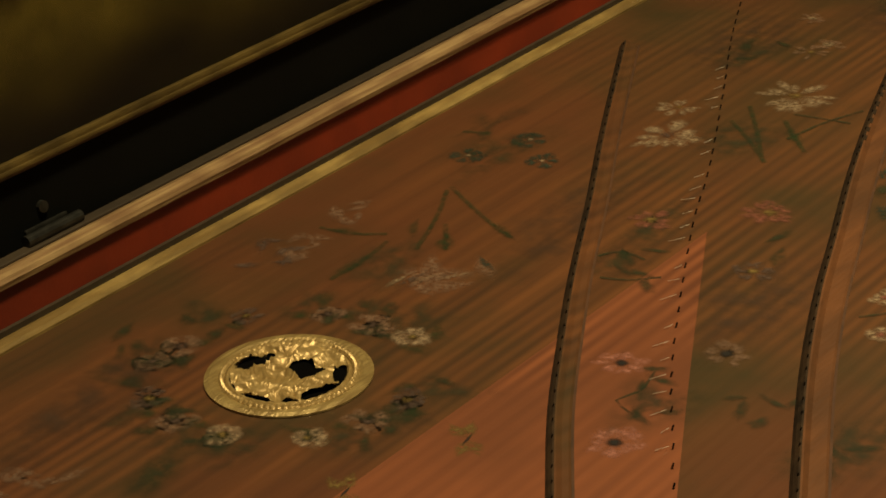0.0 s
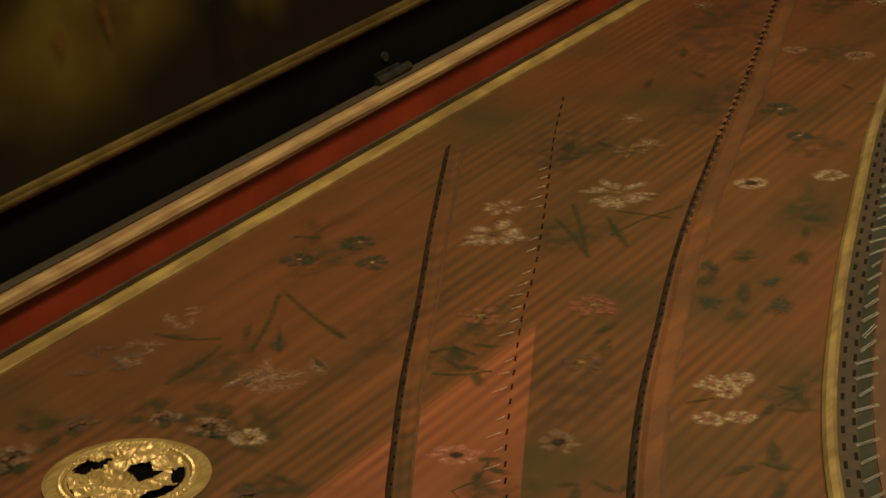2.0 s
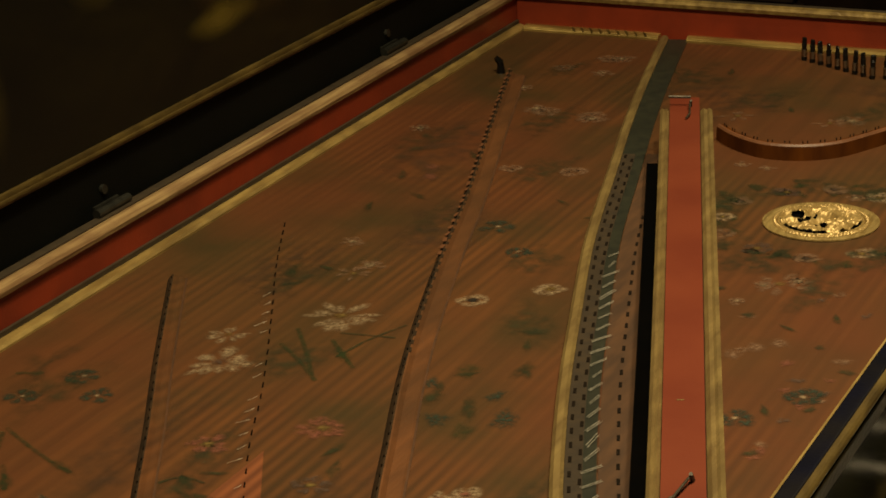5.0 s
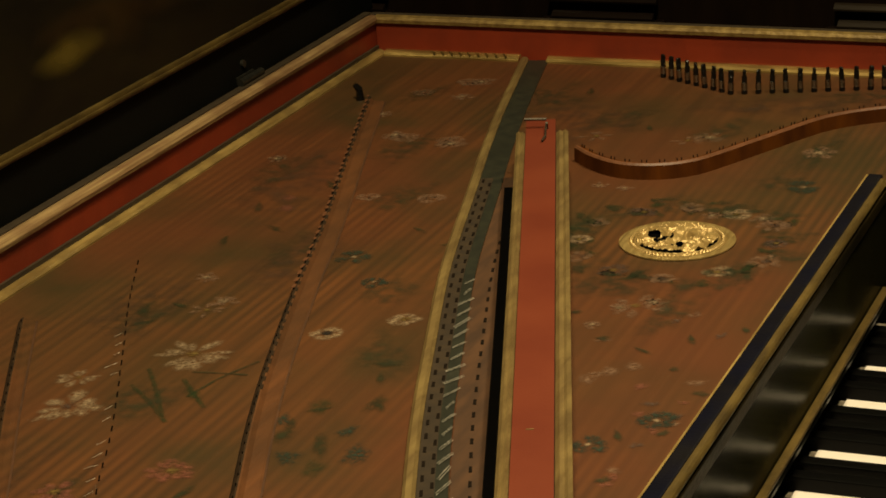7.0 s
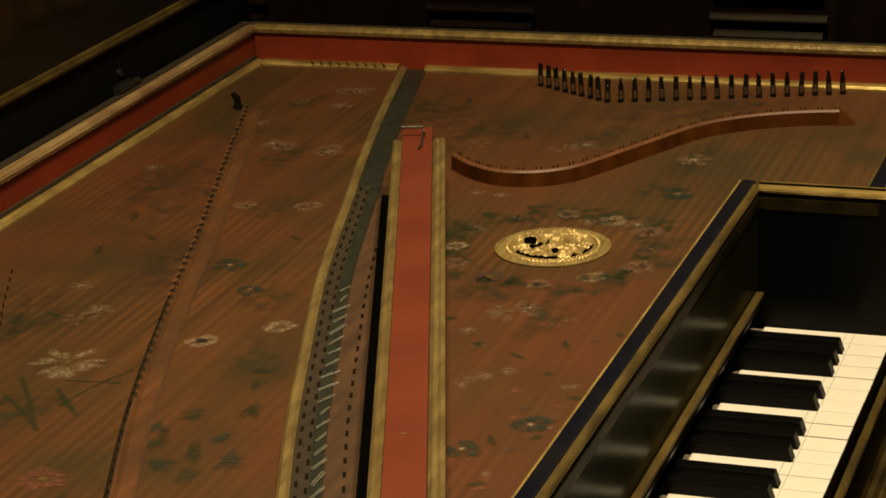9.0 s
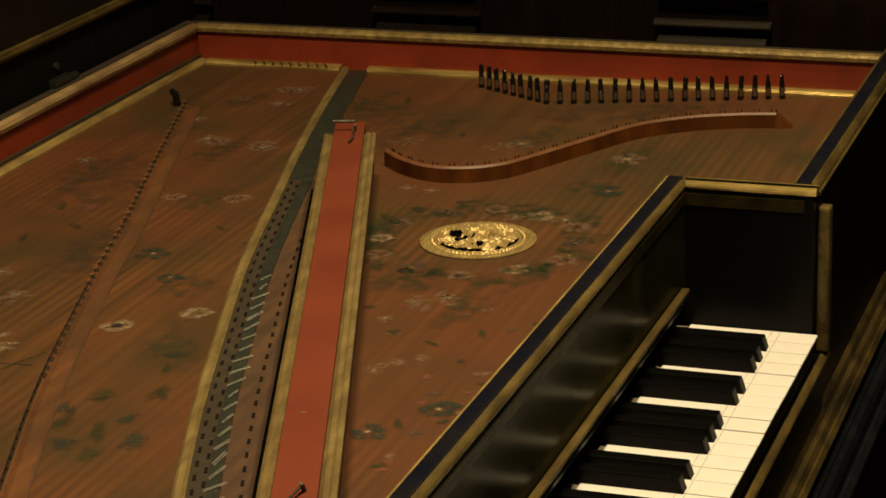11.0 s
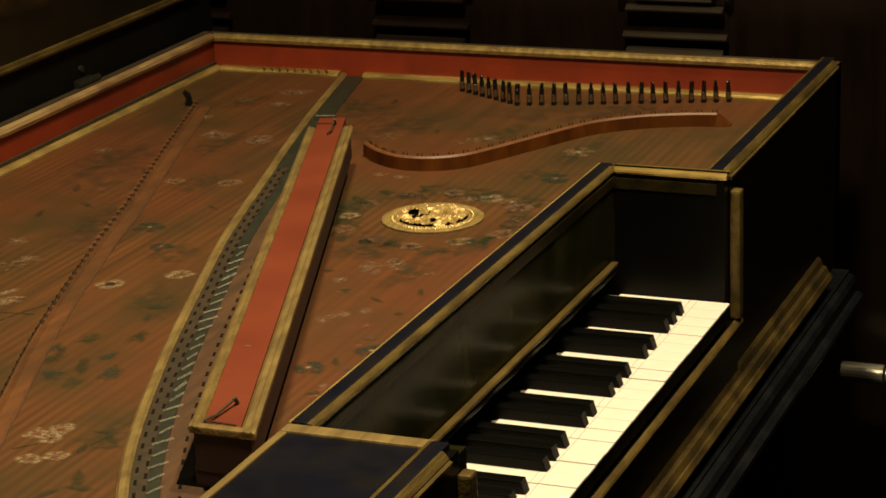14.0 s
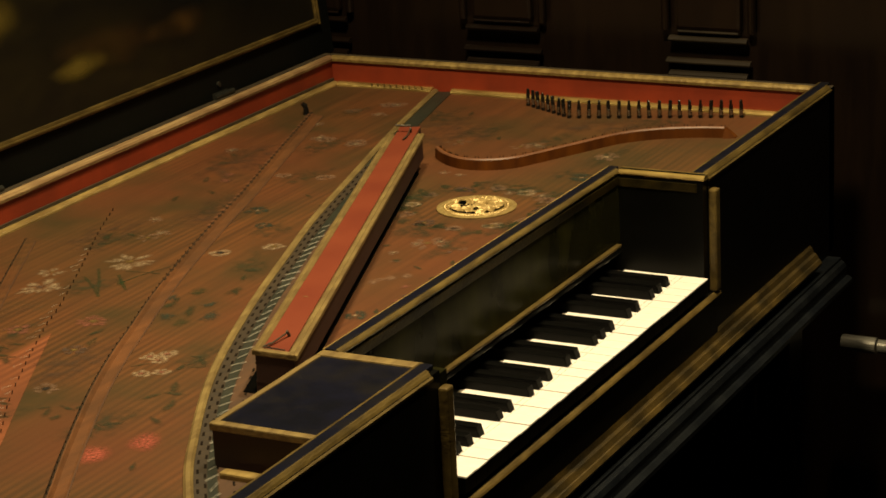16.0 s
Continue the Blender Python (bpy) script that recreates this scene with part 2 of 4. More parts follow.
salmon_p = worn(material("salmon_petal_paint", (0.42, 0.165, 0.110), 0.6, alt=(0.34, 0.12, 0.078), size=150), most=0.85)
green_p = worn(material("olive_leaf_paint", (0.030, 0.034, 0.0090), 0.6, alt=(0.024, 0.025, 0.0075), size=150), low=0.22, size=120, most=0.72)
coral_p = worn(material("bright_coral_petal_paint", (0.46, 0.095, 0.055), 0.6, alt=(0.36, 0.075, 0.042), size=150), most=0.9)
bright_green_p = worn(material("green_leaf_paint", (0.023, 0.041, 0.0085), 0.6, alt=(0.018, 0.031, 0.0075), size=150), low=0.2, size=160, most=0.52)
teal_p = worn(material("blue_green_petal_paint", (0.026, 0.040, 0.0235), 0.6, alt=(0.019, 0.028, 0.017), size=150), most=0.95)
brown_p = worn(material("brown_centre_paint", (0.014, 0.010, 0.007), 0.6, size=150), low=0.1, high=0.4, most=1.0)
yellow_p = worn(material("ochre_centre_paint", (0.2025, 0.1275, 0.02925), 0.6, size=150), most=0.85)
shade_p = worn(material("faded_brown_wash", (0.06375, 0.03375, 0.01625), 0.7, size=60), low=0.4, high=0.75, size=45, most=0.6)
haze_p = worn(material("thin_olive_wash", (0.027, 0.034, 0.0095), 0.7, size=60), low=0.36, high=0.70, size=75, most=0.58)


def painting_material():
    """Old dark landscape in oils: ochre ground, brown masses, dark sky."""
    m = bpy.data.materials.new("dark_oil_landscape")
    m.use_nodes = True
    n, l = m.node_tree.nodes, m.node_tree.links
    b = n["Principled BSDF"]
    b.inputs["Roughness"].default_value = 0.45
    tc, mp, t = n.new("ShaderNodeTexCoord"), n.new("ShaderNodeMapping"), n.new("ShaderNodeTexNoise")
    mp.inputs["Scale"].default_value = (0.8, 1, 1.8)
    l.new(tc.outputs["Object"], mp.inputs[0])
    l.new(mp.outputs[0], t.inputs["Vector"])
    t.inputs["Scale"].default_value, t.inputs["Detail"].default_value, t.inputs["Distortion"].default_value = 3.4, 5, 0.8
    r = n.new("ShaderNodeValToRGB")
    r.color_ramp.elements[0].position, r.color_ramp.elements[0].color = 0.36, (0.004, 0.0032, 0.0018, 1)
    r.color_ramp.elements[1].position, r.color_ramp.elements[1].color = 0.62, (0.015, 0.0105, 0.0024, 1)
    e = r.color_ramp.elements.new(0.48)
    e.color = (0.0075, 0.0054, 0.0017, 1)
    l.new(t.outputs["Fac"], r.inputs[0])
    t2 = n.new("ShaderNodeTexNoise")
    t2.inputs["Scale"].default_value, t2.inputs["Detail"].default_value = 38, 5
    l.new(mp.outputs[0], t2.inputs["Vector"])
    mx = n.new("ShaderNodeMixRGB")
    mx.blend_type, mx.inputs[0].default_value = "MULTIPLY", 0.55
    l.new(r.outputs[0], mx.inputs[1])
    l.new(t2.outputs["Fac"], mx.inputs[2])
    l.new(mx.outputs[0], b.inputs["Base Color"])
    return m


oil_paint = painting_material()
ochre_oil = worn(material("ochre_oil_paint", (0.175, 0.118, 0.0150), 0.5, alt=(0.080, 0.054, 0.008), size=14), low=0.1, high=0.6, size=9, most=0.9)
brown_oil = worn(material("russet_oil_paint", (0.085, 0.040, 0.0065), 0.5, alt=(0.03, 0.012, 0.003), size=14), low=0.25, high=0.8, size=16, most=0.9)
flesh_oil = worn(material("orange_oil_paint", (0.15, 0.062, 0.016), 0.5, alt=(0.10, 0.04, 0.01), size=30), low=0.2, high=0.6, size=60, most=0.9)
dark_oil = worn(material("dark_oil_paint", (0.006, 0.005, 0.003), 0.5, size=14), low=0.2, high=0.6, size=20, most=0.9)

# ---- builders ----
def part(name, bm, mat, parent, label=""):
    me = bpy.data.meshes.new(name)
    bm.normal_update()
    bm.to_mesh(me)
    bm.free()
    me.materials.append(mat)
    ob = new(name, me)
    ob.parent = parent
    if label:
        tagged(ob, label)
    return ob


def thing(name, label, category, group="", kind="", at=(0, 0, 0)):
    ob = new(name)
    ob.empty_display_size = 0.05
    return tagged(ob, label, category, group, kind)


def box(bm, x0, x1, y0, y1, z0, z1, bevel=0.0):
    vs = [bm.verts.new((x, y, z)) for z in (z0, z1) for y in (y0, y1) for x in (x0, x1)]
    fs = [bm.faces.new([vs[i] for i in q]) for q in ((0, 2, 3, 1), (4, 5, 7, 6), (0, 1, 5, 4), (2, 6, 7, 3), (0, 4, 6, 2), (1, 3, 7, 5))]
    if bevel:
        es = list({e for f in fs for e in f.edges})
        bmesh.ops.bevel(bm, geom=es, offset=bevel, segments=2, affect="EDGES", profile=0.6)
    return bm


def boxed(*a, **k):
    return box(bmesh.new(), *a, **k)


def smooth_line(ctrl, step=0.01):
    """Points about step apart on a curve through the control points."""
    c = [Vector((*p, 0)) for p in ctrl]
    c = [c[0] * 2 - c[1]] + c + [c[-1] * 2 - c[-2]]
    out = []
    for i in range(1, len(c) - 2):
        n = max(2, int((c[i + 1] - c[i]).length / step))
        for k in range(n):
            t = k / n
            out.append(0.5 * (2 * c[i] + (c[i + 1] - c[i - 1]) * t + (2 * c[i - 1] - 5 * c[i] + 4 * c[i + 1] - c[i + 2]) * t * t + (3 * c[i] - c[i - 1] - 3 * c[i + 1] + c[i + 2]) * t ** 3))
    out.append(c[-2])
    return out


def normals(line):
    out = []
    for i in range(len(line)):
        d = (line[min(i + 1, len(line) - 1)] - line[max(i - 1, 0)]).normalized()
        out.append(Vector((d.y, -d.x, 0)))
    return out


def rib(line, profile, z):
    """A bar along a line: profile is a closed list of (offset to the right, height)."""
    bm, nm, rings = bmesh.new(), normals(line), []
    for p, q in zip(line, nm):
        rings.append([bm.verts.new((p.x + q.x * o, p.y + q.y * o, z + h)) for o, h in profile])
    k = len(profile)
    for a, b in zip(rings, rings[1:]):
        for j in range(k):
            bm.faces.new((a[j], a[(j + 1) % k], b[(j + 1) % k], b[j]))
    bm.faces.new(rings[0][::-1])
    bm.faces.new(rings[-1])
    bmesh.ops.recalc_face_normals(bm, faces=bm.faces)
    return bm


def straight(a, b, profile):
    """A moulding from a to b, level: profile of (offset to the right, height)."""
    v = [Vector((a[0], a[1], 0)), Vector((b[0], b[1], 0))]
    return rib(v, profile, a[2])


def along(line, pitch, first=0.0, off=0.0):
    """Places pitch apart on the line, with the heading there."""
    out, gone, want = [], 0.0, first
    for a, b in zip(line, line[1:]):
        d = (b - a).length
        while want <= gone + d:
            u = (b - a) / d
            p = a + u * (want - gone) + Vector((u.y, -u.x, 0)) * off
            out.append((p, math.atan2(u.y, u.x)))
            want += pitch
        gone += d
    return out


def cylinder(bm, p, q, r, n=10, r2=None):
    p, q = Vector(p), Vector(q)
    d = (q - p).normalized()
    s = d.orthogonal().normalized()
    t = d.cross(s)
    ra = [[bm.verts.new(c + (s * math.cos(2 * math.pi * i / n) + t * math.sin(2 * math.pi * i / n)) * rr) for i in range(n)] for c, rr in ((p, r), (q, r if r2 is None else r2))]
    for i in range(n):
        bm.faces.new((ra[0][i], ra[0][(i + 1) % n], ra[1][(i + 1) % n], ra[1][i]))
    bm.faces.new(ra[0][::-1])
    bm.faces.new(ra[1])
    return bm


def shared(name, me, parent, m):
    ob = new(name, me)
    ob.parent = parent
    ob.matrix_local = m
    return ob


def mesh_of(bm, mat):
    me = bpy.data.meshes.new(mat.name)
    bm.to_mesh(me)
    bm.free()
    me.materials.append(mat)
    return me


def stroke(bm, pts):
    """A brush stroke: a fan from its middle, with paint thickness in the uv."""
    uv = bm.loops.layers.uv.verify()
    ring = [bm.verts.new(p) for p in pts]
    mid = bm.verts.new(sum((Vector(p) for p in pts), Vector()) / len(pts))
    for a, b in zip(ring, ring[1:] + ring[:1]):
        f = bm.faces.new((mid, a, b))
        for lo in f.loops:
            lo[uv].uv = (1, 1) if lo.vert is mid else (0, 0)


S = 0.80       # top of the soundboard
RIM = 0.843    # top of the case walls
X1, YB = 2.068, 0.749   # inner faces of the end and back walls
X0 = 0.22      # inner face of the other end wall, never in view
YF, YI = -0.027, -0.009  # outer and inner faces of the front wall
KX0, KX1 = 0.935, 1.597  # the keywell
NB = 0.0815    # face of the nameboard
KR = RIM + 0.004   # top of the walls round the keys
BOT = 0.61     # underside of the case

# ---- the room ----
def room():
    tagged(part("floor", boxed(-4, 4.2, -3.5, 3.2, -0.1, 0.0), floor_wood, None), "dark wooden floor of a dim room", "floor", kind="structure")
    tagged(part("ceiling", boxed(-4, 4.2, -3.5, 3.2, 3.3, 3.4), plaster, None), "dark plastered ceiling", "ceiling", kind="structure")
    tagged(part("wall_north", boxed(-4, 4.2, 3.2, 3.3, 0, 3.3), plaster, None), "dark plain wall", "wall", kind="structure")
    tagged(part("wall_south", boxed(-4, 4.2, -3.6, -3.5, 0, 3.3), plaster, None), "dark plain wall", "wall", kind="structure")
    tagged(part("wall_west", boxed(-4.1, -4, -3.5, 3.2, 0, 3.3), plaster, None), "dark plain wall", "wall", kind="structure")
    tagged(part("wall_east", boxed(4.2, 4.3, -3.5, 3.2, 0, 3.3), plaster, None), "dark plain wall", "wall", kind="structure")


room()
# ---- the virginal ----
virginal = thing("virginal", "old painted virginal with black case, gilt mouldings and flowered soundboard", "virginal")
inst = virginal


def quarter(w, h):
    """Profile of a small moulding, flat at the back and rounded in front."""
    return [(0, 0), (w, 0), (w, h * 0.35), (w * 0.8, h * 0.75), (w * 0.45, h), (0, h)]


def case_walls():
    """Four walls of the case, the keywell and the mouldings on them."""
    t = 0.020
    back = part("back_wall", boxed(X0 - t, X1 + t, YB, YB + t, BOT, RIM - 0.004, bevel=0.001), red_paint, inst, "red-painted inside of the long wall")
    part("outer_skin", boxed(X0 - t, X1 + t, YB + t, YB + t + 0.003, BOT, RIM - 0.005), black_case, back)
    # rubbed gilt cap: a rounded nosing and a flat behind it
    cap = [(-0.0035, -0.003), (-0.0045, 0.001), (-0.003, 0.004), (0.004, 0.005), (0.009, 0.0035), (0.0113, 0.0015), (0.0113, -0.004), (0, -0.004)]
    cap_b = [(-o, h) for o, h in cap]
    part("rim_moulding", straight((X0, YB, RIM - 0.004), (X1, YB, 0), cap_b), rim_gilt, back, "rubbed gilt rim moulding, wood showing through")
    part("rim_edge", boxed(X0, X1 + t, YB + 0.013, YB + t + 0.002, RIM - 0.006, RIM - 0.001, bevel=0.001), grey_line, back)
    part("base_moulding", straight((X0, YB, S), (X1 - 0.001, YB, 0), quarter(0.0115, 0.0055)), gilt, back, "worn gilt moulding at the soundboard's edge")
    # thin shadow above the moulding, put in as a grey-brown strip
    part("shadow_line", boxed(X0, X1, YB - 0.003, YB, S + 0.0055, S + 0.0095), grey_line, back)
    end = part("end_wall", boxed(X1, X1 + t, YF, YB - 0.0005, BOT, RIM - 0.004, bevel=0.001), red_paint, inst, "red-painted inside of the end wall")
    part("outer_skin", boxed(X1 + t, X1 + t + 0.003, YF, YB + t, BOT, RIM - 0.005), black_case, end)
    part("rim_moulding", straight((X1, YI + 0.004, RIM - 0.004), (X1, YB - 0.001, 0), cap), gilt, end, "worn gilt rim moulding")
    part("rim_edge", boxed(X1 + 0.013, X1 + t + 0.002, YF, YB + 0.012, RIM - 0.006, RIM - 0.001, bevel=0.001), grey_line, end)
    for a, b in ((YI, 0.545), (0.577, YB - 0.0125)):
        part("base_moulding", straight((X1, b, S), (X1, a, 0), quarter(0.0105, 0.006)), bright_gilt, end, "worn gilt moulding at the soundboard's edge")
    for k in range(9):
        y = 0.592 + 0.0105 * k
        part("rope_notch", straight((X1 - 0.0106, y, S + 0.002), (X1 - 0.003, y + 0.006, 0), [(0, 0.0015), (0.0018, 0.0015), (0.0018, 0.0044), (0, 0.0044)]), dark_gilt, end)
    part("hidden_end_wall", boxed(X0 - t, X0, YF, YB - 0.0005, BOT, RIM - 0.004), black_case, inst)
    part("case_bottom", boxed(X0, X1, YF, YB, BOT - 0.012, BOT), black_case, inst)
    for name, a, b in (("front_wall", KX1 + 0.014, X1 + 0.0225), ("front_wall", X0, KX0 - 0.016)):
        w = part(name, boxed(a, b, YF, YI, BOT, KR - 0.006), black_case, inst, "black lacquered front of the case")
        part("top_band", boxed(a, b, YF + 0.0060, YI + 0.0005, KR - 0.006, KR - 0.001, bevel=0.0012), blue_black, w, "blue-black painted top edge")
        part("gilt_cove", straight((a, YF + 0.0060, KR - 0.011), (b - 0.016, YF + 0.0060, 0), [(0, 0), (0.0075, 0.0), (0.0080, 0.003), (0.0058, 0.0045), (0.0040, 0.0075), (0.0015, 0.0100), (0, 0.0100)]), dark_gilt, w, "tarnished gilt cove")
        part("gilt_line", boxed(a, b, YI + 0.0006, YI + 0.003, KR - 0.004, KR - 0.0015), dark_gilt, w)
    # keywell: nameboard and cheeks
    nb = part("nameboard", boxed(KX0 - 0.016, KX1 + 0.014, NB, NB + 0.014, 0.742, KR - 0.006), gloss_black, inst, "polished black nameboard reflecting the keys")
    part("back_board", boxed(KX0 - 0.016, KX1 + 0.014, NB + 0.085, NB + 0.095, 0.66, 0.793), void_black, nb)
    part("top_band", boxed(KX0 - 0.012, KX1 + 0.012, NB + 0.0045, NB + 0.0165, KR - 0.009, KR - 0.001, bevel=0.0015), blue_black, nb, "chipped blue-black top edge")
    part("gilt_line", boxed(KX0 - 0.012, KX1 + 0.012, NB + 0.0166, NB + 0.0182, KR - 0.006, KR - 0.0018), gilt, nb)
    lip = [(0.0042, 0.0), (-0.001, 0.0), (-0.0016, 0.0018), (-0.0006, 0.0035), (0.001, 0.0046), (0.0042, 0.0052)]
    part("gilt_cove", straight((KX0 - 0.012, NB + 0.0, KR - 0.0065), (KX1 + 0.002, NB, 0), [(-o, h) for o, h in lip]), dark_gilt, nb, "tarnished gilt cove")
    part("gilt_line", boxed(KX0, KX1, NB - 0.0015, NB, KR - 0.020, KR - 0.010, bevel=0.0006), faint_gilt, nb)
    part("lower_batten", straight((KX0 - 0.005, NB, 0.745), (KX1 - 0.012, NB, 0), [(0.0, 0), (0.0060, 0), (0.0072, 0.002), (0.0072, 0.005), (0.0058, 0.0065), (0.0055, 0.0085), (0.0035, 0.0095), (0, 0.0095)]), black_case, nb, "gilt-edged dark batten over the key tails")
    part("batten_edge", boxed(KX0 - 0.005, KX1 - 0.012, NB - 0.0074, NB - 0.0006, 0.7525, 0.7560, bevel=0.0012), dark_gilt, nb)
    ch = part("key_cheek", boxed(KX1, KX1 + 0.0135, YF + 0.001, NB + 0.014, 0.66, KR - 0.006), black_case, inst, "black end cheek of the keywell")
    part("gilt_cove", straight((KX1, NB, KR - 0.0075), (KX1, YF - 0.001, 0), [(-0.0115, 0.0), (0.001, 0.0), (0.002, 0.002), (0.001, 0.004), (-0.002, 0.0055), (-0.005, 0.0062), (-0.0115, 0.0062)]), bright_gilt, ch, "gilt cove")
    part("dark_bead", boxed(KX1 + 0.0035, KX1 + 0.0065, YF - 0.0012, NB, KR - 0.0016, KR - 0.0006), black_case, ch)
    part("gilt_line", boxed(KX1 - 0.002, KX1, YF + 0.008, NB, KR - 0.022, KR - 0.0115, bevel=0.0006), faint_gilt, ch)
    cl = part("key_cheek", boxed(KX0 - 0.0155, KX0, YF + 0.001, NB, 0.66, RIM - 0.006), gloss_black, inst, "black end cheek of the keywell")
    for x, c in ((KX1 + 0.0145, ch), (KX0 - 0.022, cl)):
        bm = bmesh.new()
        box(bm, x, x + 0.014, YF - 0.010, YF, 0.699, 0.8255, bevel=0.0025)
        part("gilt_post", bm, dark_gilt, c, "upright gilt moulding beside the keys")
    # front under the keys
    kb = part("key_slip", boxed(KX0 - 0.022, KX1 + 0.03, YF - 0.004, YF + 0.012, 0.62, 0.697), black_case, inst, "black rail below the keys")
    part("gilt_strip", straight((KX0 - 0.022, YF - 0.004, 0.691), (KX1 + 0.03, YF - 0.004, 0), [(0, 0), (0.004, 0.0), (0.0055, 0.002), (0.0045, 0.004), (0.002, 0.006), (0, 0.0065)]), dark_gilt, kb, "tarnished gilt strip")
    part("foot_moulding", straight((X0, YF, 0.619), (1.985, YF, 0), [(0, 0), (0.0165, 0), (0.0175, 0.004), (0.0145, 0.0085), (0.013, 0.009), (0.010, 0.0155), (0.006, 0.017), (0.004, 0.0235), (0.001, 0.026), (0, 0.026)]), foot_gilt, inst, "stepped gilt moulding along the foot of the case")
    return back


case_walls()


def tool_box():
    """Small lidded box between the keywell and the case's left part."""
    a, b, c, d, top = 0.726, KX0 - 0.0165, YI + 0.001, 0.0985, RIM
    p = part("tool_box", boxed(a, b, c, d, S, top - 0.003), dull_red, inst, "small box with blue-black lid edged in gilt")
    part("box_lid", boxed(a + 0.007, b - 0.007, c + 0.006, d - 0.004, top - 0.003, top - 0.0005), blue_black, p, "blue-black lid")
    for q in ((a - 0.002, a + 0.007, c, d + 0.002), (b - 0.008, b + 0.006, c, d + 0.002)):
        part("gilt_edge", boxed(*q, top - 0.006, top + 0.0012, bevel=0.0015), pale_gilt, p)
    part("gilt_edge", boxed(a + 0.0072, b - 0.0082, d - 0.004, d + 0.002, top - 0.006, top + 0.001, bevel=0.0012), pale_gilt, p)
    part("gilt_edge", boxed(a + 0.0072, b - 0.0082, c, c + 0.005, top - 0.006, top + 0.0005, bevel=0.0012), dark_gilt, p)
    part("foot_strip", boxed(a - 0.022, a - 0.010, c, d - 0.018, S + 0.0005, S + 0.008, bevel=0.002), gilt, p, "gilt strip on the soundboard")


tool_box()

# ---- soundboard ----
def soundboard():
    bm = bmesh.new()
    outline = [(X0, YI), (KX0 - 0.016, YI), (KX0 - 0.016, NB + 0.012), (KX1 + 0.012, NB + 0.012), (KX1 + 0.012, YI), (X1, YI), (X1, YB), (X0, YB)]
    top = bmesh.new()
    f = top.faces.new([top.verts.new((x, y, S - 0.006)) for x, y in outline])
    up = bmesh.ops.extrude_face_region(top, geom=[f])
    bmesh.ops.translate(top, verts=[v for v in up["geom"] if isinstance(v, bmesh.types.BMVert)], vec=(0, 0, 0.006))
    bmesh.ops.recalc_face_normals(top, faces=top.faces)
    o = part("soundboard", top, soft_wood, inst, "brown spruce soundboard painted with flowers")
    # lighter area, ending along the row of hitch pins
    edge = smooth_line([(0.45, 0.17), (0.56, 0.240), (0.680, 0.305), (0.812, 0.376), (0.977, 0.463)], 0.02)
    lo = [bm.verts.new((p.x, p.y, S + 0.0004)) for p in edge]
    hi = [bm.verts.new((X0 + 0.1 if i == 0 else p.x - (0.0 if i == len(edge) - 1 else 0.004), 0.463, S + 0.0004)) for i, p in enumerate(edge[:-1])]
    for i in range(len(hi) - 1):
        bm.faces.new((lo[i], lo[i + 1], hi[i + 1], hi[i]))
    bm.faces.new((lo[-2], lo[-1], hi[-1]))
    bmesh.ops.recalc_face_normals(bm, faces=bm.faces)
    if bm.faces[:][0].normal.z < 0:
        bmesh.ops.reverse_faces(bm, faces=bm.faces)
    part("lighter_area", bm, lighter_wood, o, "lighter orange area of the soundboard")
    return o


board = soundboard()

RIB1 = smooth_line([(0.40, 0.185), (0.56, 0.306), (0.657, 0.373), (0.728, 0.420), (0.805, 0.465), (0.878, 0.506), (0.978, 0.559), (1.082, 0.616), (1.239, 0.699)])
RIB2 = smooth_line([(0.46, 0.100), (0.56, 0.173), (0.640, 0.218), (0.721, 0.261), (0.831, 0.316), (0.923, 0.357), (1.007, 0.390), (1.101, 0.427), (1.207, 0.465), (1.368, 0.517), (1.491, 0.554), (1.698, 0.622), (1.878, 0.680)])
ROW = smooth_line([(0.55, 0.215), (0.690, 0.313), (0.730, 0.338), (0.788, 0.375), (0.853, 0.411), (0.978, 0.475), (1.050, 0.507), (1.114, 0.538), (1.215, 0.589), (1.293, 0.629), (1.387, 0.673)])
GUIDE = smooth_line([(0.52, -0.008), (0.650, 0.082), (0.714, 0.124), (0.773, 0.157), (0.838, 0.192), (0.900, 0.223), (0.971, 0.254), (1.059, 0.288), (1.150, 0.321), (1.262, 0.3585), (1.427, 0.412), (1.613, 0.463), (1.752, 0.501), (1.887, 0.535), (2.060, 0.575)])


